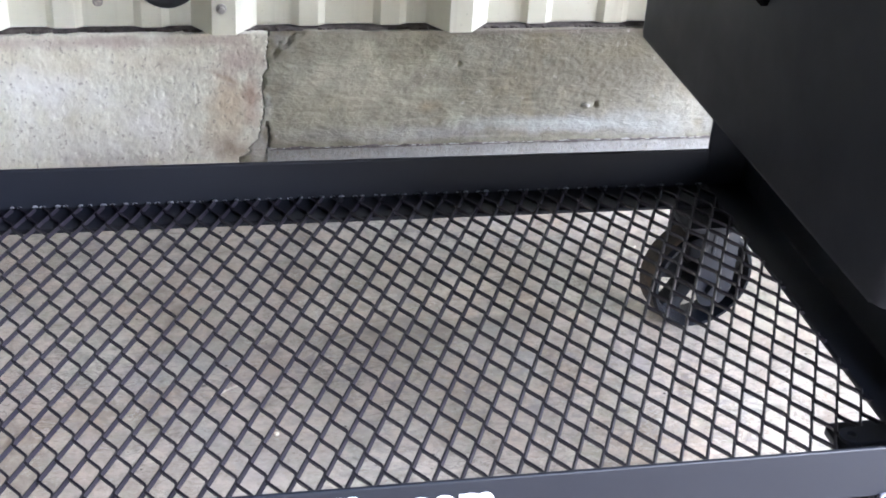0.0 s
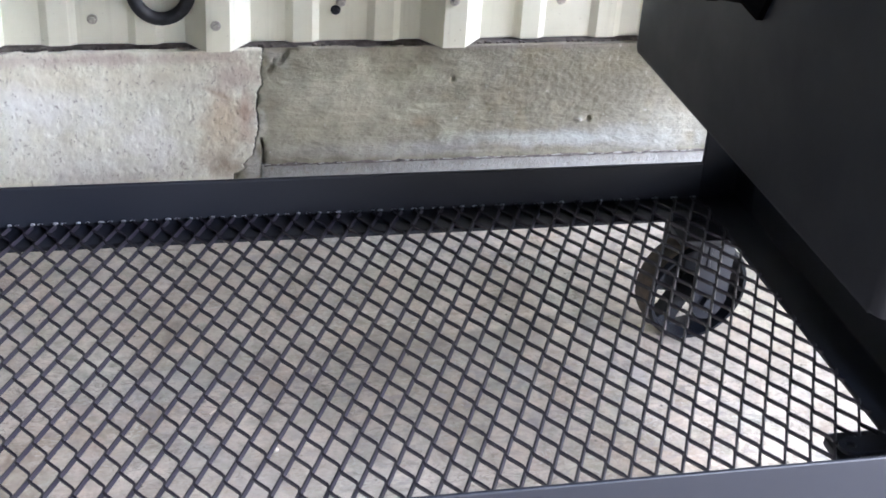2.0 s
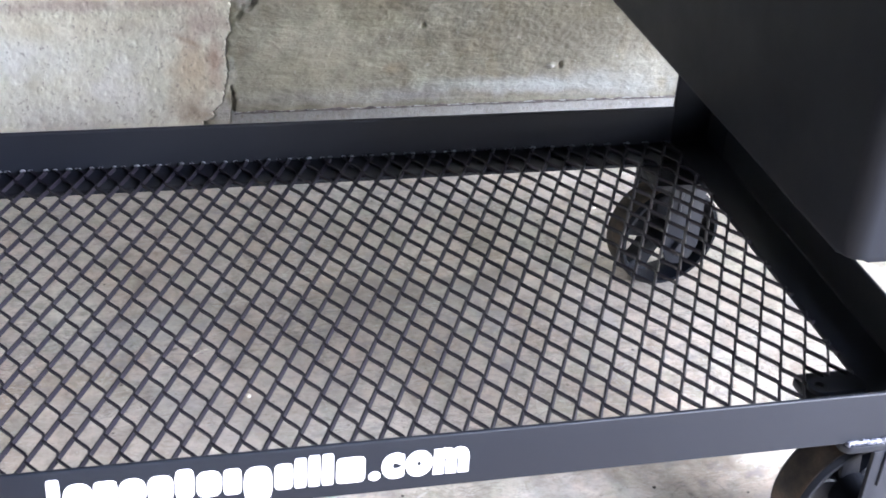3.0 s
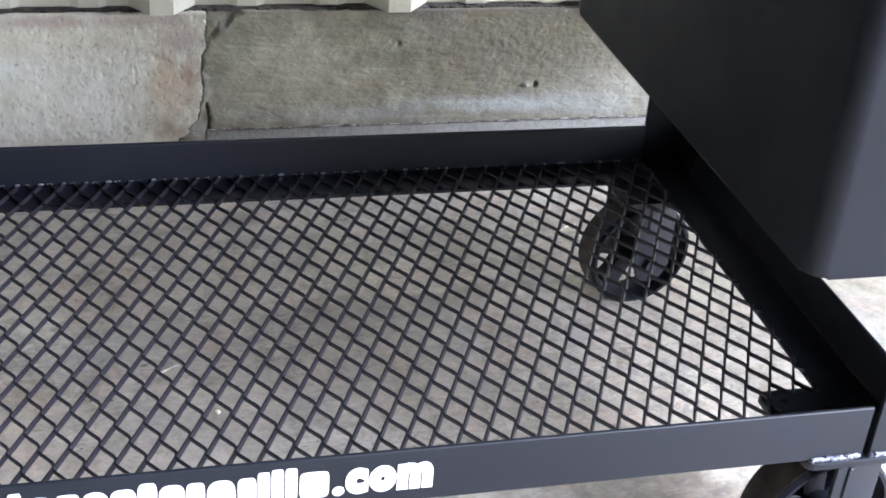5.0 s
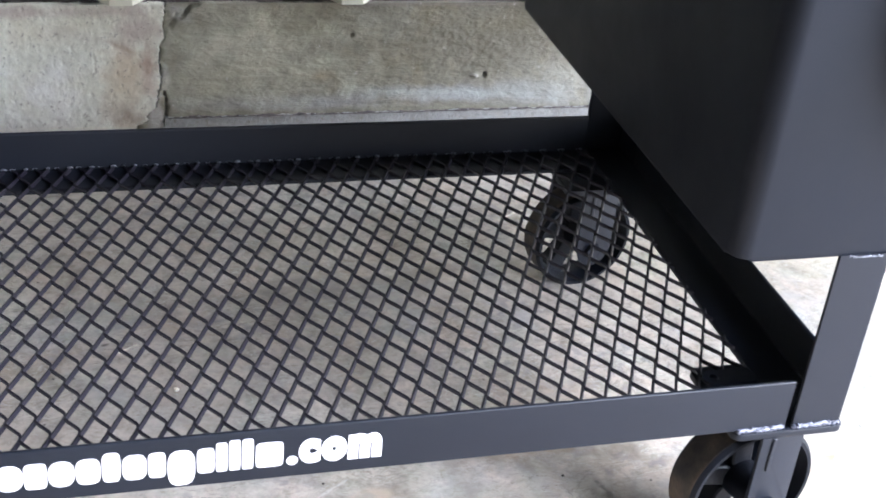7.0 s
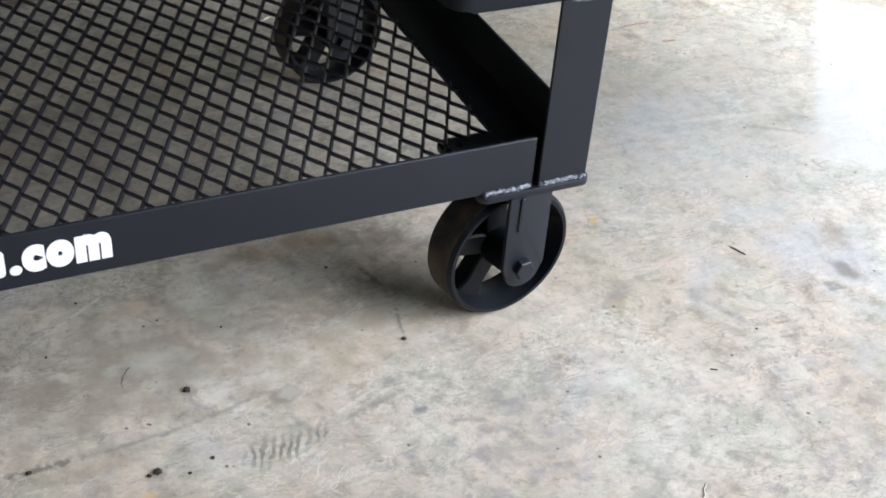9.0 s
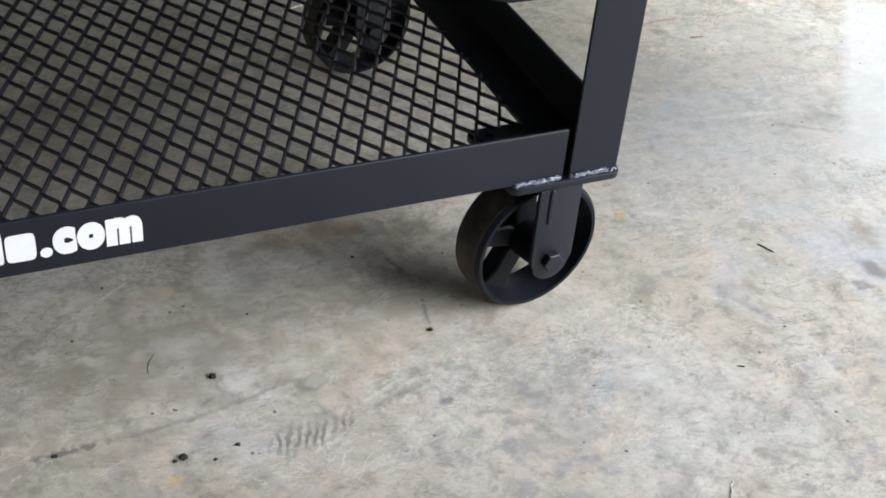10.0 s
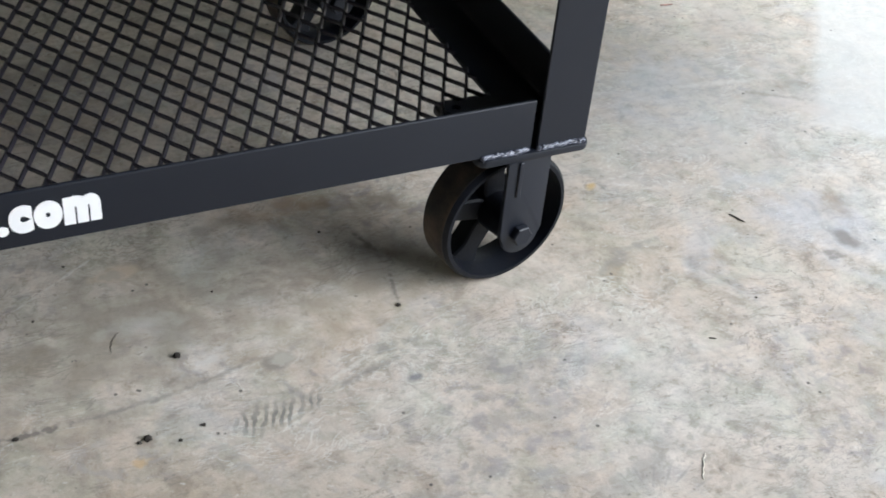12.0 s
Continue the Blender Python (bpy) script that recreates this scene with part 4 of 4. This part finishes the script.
def weld(a, b, r=0.0032, seed=1):
    """A rippled bead from a to b."""
    rng = random.Random(seed)
    a, b = Vector(a), Vector(b)
    n = max(6, int((b - a).length / 0.0022))
    pts, rad = [], []
    for i in range(n + 1):
        pts.append(a.lerp(b, i / n) + Vector((0, rng.uniform(-0.0006, 0.0006), rng.uniform(-0.0008, 0.0008))))
        rad.append(r * (0.75 + 0.35 * (i % 2)) * (0.6 if i in (0, n) else 1))
    bm = bmesh.new()
    add_tube(bm, pts, rad, 8)
    return part("weld_bead", bm, M_WELD, cart, "rippled shiny grey weld bead", 60)


weld((-0.052, -0.0005, Z_BOT + 0.0006), (-0.004, -0.0005, Z_BOT + 0.0006), 0.0029, 2)
weld((0.003, -0.0005, Z_BOT + 0.0006), (0.053, -0.0005, Z_BOT + 0.0006), 0.0029, 3)
weld((0.012, 0.0, BOX[4] - 0.0008), (0.046, 0.0, BOX[4] - 0.0008), 0.0013, 5)


# white lettering on the front rail: the brand as plain rounded shapes, then the ending
def mark(cx, wide, z0, z1, power):
    """A flat plain shape: a superellipse, from a disc (2) to a rounded block (8)."""
    bm = bmesh.new()
    o = []
    for i in range(36):
        c, d = math.cos(2 * math.pi * i / 36), math.sin(2 * math.pi * i / 36)
        o.append((cx + wide / 2 * math.copysign(abs(c) ** (2 / power), c), (z0 + z1) / 2 + (z1 - z0) / 2 * math.copysign(abs(d) ** (2 / power), d)))
    extrude_poly(bm, o, lambda u, v, w: (u, w, v), -0.0006, 0.0002)
    return part("mark", bm, M_WHITE, cart)


Z_LET, Z_X, Z_ASC, Z_DESC = 0.1742, 0.1995, 0.2050, 0.1640
ROUND, BLOCK = 2.4, 7
for cx, wide, z0, z1, power in (
        (-0.6915, 0.0095, Z_LET, Z_ASC, BLOCK), (-0.6745, 0.0212, Z_LET, Z_X, ROUND), (-0.6550, 0.0172, Z_LET, Z_X, 5), (-0.6357, 0.0202, Z_LET, Z_X, ROUND),
        (-0.6155, 0.0190, Z_LET, Z_X, 3.2), (-0.5980, 0.0142, Z_LET, 0.2035, 4), (-0.5803, 0.0190, Z_LET, Z_X, 3.0), (-0.5630, 0.0138, Z_LET, Z_X, 4.5),
        (-0.5440, 0.0215, Z_DESC, Z_X, 3.0), (-0.5248, 0.0140, Z_LET, Z_X, 4.5), (-0.5122, 0.0092, Z_LET, 0.2035, BLOCK),
        (-0.5018, 0.0092, Z_LET, Z_ASC, BLOCK), (-0.4914, 0.0092, Z_LET, Z_ASC, BLOCK), (-0.4738, 0.0225, Z_LET, Z_X, 6)):
    mark(cx, wide, z0, z1, power)


def letter_mesh(ch, fat):
    """One letter of the built-in font, fattened, as a mesh."""
    curve = bpy.data.curves.new("letter", "FONT")
    curve.body, curve.size, curve.extrude, curve.offset, curve.resolution_u = ch, 1.0, 0.012, fat, 6
    tmp = new("letter", curve)
    bpy.context.view_layer.update()
    me = bpy.data.meshes.new_from_object(tmp.evaluated_get(bpy.context.evaluated_depsgraph_get()))
    bpy.data.objects.remove(tmp)
    return me


bm = bmesh.new()
for ch, fat, xa, xb, za, zb in ((".", 0.02, -0.4600, -0.4505, Z_LET, 0.1832), ("c", 0.080, -0.4500, -0.4320, Z_LET, 0.1998),
                                ("o", 0.095, -0.4315, -0.4100, Z_LET, 0.2000), ("m", 0.076, -0.4092, -0.3808, Z_LET, 0.2012)):
    me = letter_mesh(ch, fat)
    xs_, ys_ = [v.co.x for v in me.vertices], [v.co.y for v in me.vertices]
    me.transform(Matrix.Translation((xa, -0.0006, za)) @ Matrix.Rotation(radians(90), 4, "X")
                 @ Matrix.Diagonal(((xb - xa) / (max(xs_) - min(xs_)), (zb - za) / (max(ys_) - min(ys_)), 0.03, 1.0)) @ Matrix.Translation((-min(xs_), -min(ys_), 0)))
    bm.from_mesh(me)
part("lettering", bm, M_WHITE, cart, "bold white letters .com")


# ---- firebox on the cart ----
x0, x1, y0, y1, z0, z1 = BOX
bm = bmesh.new()
r = 0.018
o = arc(x1 - r, y1 - r, r, 0, 90, 8) + arc(x0 + r, y1 - r, r, 90, 180, 8) + arc(x0 + r, y0 + r, r, 180, 270, 8) + arc(x1 - r, y0 + r, r, 270, 360, 8)
extrude_poly(bm, o, lambda u, v, w: (u, v, w), z0, z1, 0.004)
part("firebox", bm, M_BOX, cart, "matte black steel firebox with rounded corners", 40)

# the cooking chamber lies over the shelf, above what the camera sees, and shades it
bm = bmesh.new()
add_cyl(bm, (0, CHAMBER[0], CHAMBER[1]), "X", CHAMBER[2], X_LEFT + 0.02, x0 + 0.001, 64, 0.004)
part("cooking_chamber", bm, M_BOX, cart, "long round black steel cooking chamber", 40)

DC, DR = (0.141, -0.030, 0.568), 0.135
bm = bmesh.new()
add_lathe(bm, [(0.02, -0.004), (DR - 0.003, -0.004), (DR, -0.001), (DR, 0.004), (DR - 0.002, 0.006), (0.02, 0.006)], DC, "Y", 72)
damper = part("damper", bm, M_BOX, cart, "round black slotted air damper standing off the firebox")
# slots: flat near-black shapes, the darkness of openings put into colour
for k in range(14):
    a = 2 * math.pi * k / 14
    d, s = Vector((math.cos(a), 0, math.sin(a))), Vector((-math.sin(a), 0, math.cos(a)))
    bm = bmesh.new()
    outl = arc(0.108, 0, 0.008, -90, 90, 6) + arc(0.060, 0, 0.008, 90, 270, 6)
    extrude_poly(bm, outl, lambda u, v, w: tuple(Vector(DC) + d * u + s * v + Vector((0, w, 0))), -0.0046, -0.0042)
    part("slot", bm, M_SHADE, damper)
bm = bmesh.new()
add_cyl(bm, (DC[0], 0, DC[2]), "Y", 0.022, DC[1] - 0.012, 0.004, 24, 0.002)
part("damper_spindle", bm, M_BOX, damper)

# latch on the firebox's end plate, its shade put into a near-black colour
bm = bmesh.new()
extrude_poly(bm, [(0.4104, 0.603), (0.4068, 0.474), (0.3912, 0.463), (0.3792, 0.467), (0.3696, 0.472), (0.3156, 0.487), (0.2988, 0.485), (0.2796, 0.484), (0.276, 0.492), (0.2688, 0.505), (0.2652, 0.519), (0.2652, 0.603)], lambda u, v, w: (w, u, v), x0 - 0.006, x0 + 0.001)
latch = part("latch", bm, M_SHADE, cart, "black steel latch bracket on the firebox end")
bm = bmesh.new()
add_cyl(bm, (x0, 0.390, 0.477), "X", 0.007, -0.016, 0.0, 16, 0.002)
part("latch_pin", bm, M_BLACK, latch)


# ---- litter on the floor ----
def twig(name, x, y, turn, length, rad, mat, label, bend=0.15, seed=1):
    rng = random.Random(seed)
    bm = bmesh.new()
    c, s = math.cos(radians(turn)), math.sin(radians(turn))
    pts, rr = [], []
    for i in range(9):
        u = (i / 8 - 0.5) * length
        v = bend * length * math.cos(math.pi * (i / 8 - 0.5)) + rng.uniform(-0.03, 0.03) * length
        pts.append((x + c * u - s * v, y + s * u + c * v, rad * 1.15))
        rr.append(rad * (0.5 + 0.5 * math.sin(math.pi * (0.15 + 0.7 * i / 8))))
    add_tube(bm, pts, rr, 6)
    return tagged(link(name, bm, mat, smooth=60), label, "twig")


def crumb(name, x, y, size, mat, label, seed, flat=0.5):
    rng = random.Random(seed)
    bm = bmesh.new()
    bmesh.ops.create_icosphere(bm, subdivisions=2, radius=size)
    for v in bm.verts:
        k = 1 + 0.45 * noise.noise(v.co * (1.6 / size) + Vector((seed, 0, 0)))
        v.co = Vector((v.co.x * k * rng.uniform(0.9, 1.1) + x, v.co.y * k + y, max(0.0, v.co.z * k * flat + size * flat * 0.8)))
    return tagged(link(name, bm, mat, smooth=50), label, "debris")


twig("twig", -0.570, 0.416, 33, 0.036, 0.0010, M_TWIG, "pale dry twig on the concrete floor", 0.03, 1)
twig("twig", -0.034, 0.672, 27, 0.036, 0.0012, M_TWIG, "pale dry twig on the concrete floor", 0.04, 2)
twig("twig", 0.280, 0.025, -66, 0.020, 0.0008, M_BARK, "thin dark twig on the concrete floor", 0.03, 3)
crumb("chip", -0.520, 0.338, 0.0032, M_TWIG, "pale chip on the concrete floor", 3)
crumb("leaf_crumb", -0.3250, 0.0125, 0.0032, M_LEAF, "dark crumb of leaf on the concrete floor", 5, 0.7)
crumb("leaf_crumb", -0.3740, -0.0755, 0.0036, M_LEAF, "dark crumb of leaf on the concrete floor", 6, 0.6)
crumb("leaf_crumb", -0.1136, 0.0124, 0.0022, M_LEAF, "dark crumb of leaf on the concrete floor", 7, 0.6)
twig("twig", 0.445, 0.515, 5, 0.052, 0.0008, M_REDTWIG, "thin reddish brown twig on the concrete floor", 0.03, 5)
twig("twig", 0.467, 0.461, -8, 0.018, 0.0012, M_REDTWIG, "short brown twig on the concrete floor", 0.03, 6)
twig("twig", -0.3716, 0.0475, 64, 0.028, 0.0003, M_BARK, "hair-thin dark twig on the concrete floor", 0.10, 7)
twig("twig", 0.0485, -0.2625, 54, 0.030, 0.0005, M_TWIG, "pale dry grass stalk on the concrete floor", 0.03, 8)
twig("twig", 0.147, -0.128, -30, 0.007, 0.0007, M_BARK, "short dark twig on the concrete floor", 0.02, 9)
for i, (x, y, r) in enumerate(((-0.3496, -0.0859, 0.0016), (-0.3815, -0.0776, 0.0020), (-0.3272, -0.0754, 0.0020), (-0.145, 0.141, 0.0016), (-0.432, 0.098, 0.0014), (-0.391, 0.166, 0.0014), (0.223, -0.091, 0.0013), (-0.271, 0.087, 0.0013), (-0.4726, -0.0406, 0.0022))):
    crumb("leaf_crumb", x, y, r, M_LEAF, "tiny dark crumb of leaf on the concrete floor", 20 + i, 0.5)
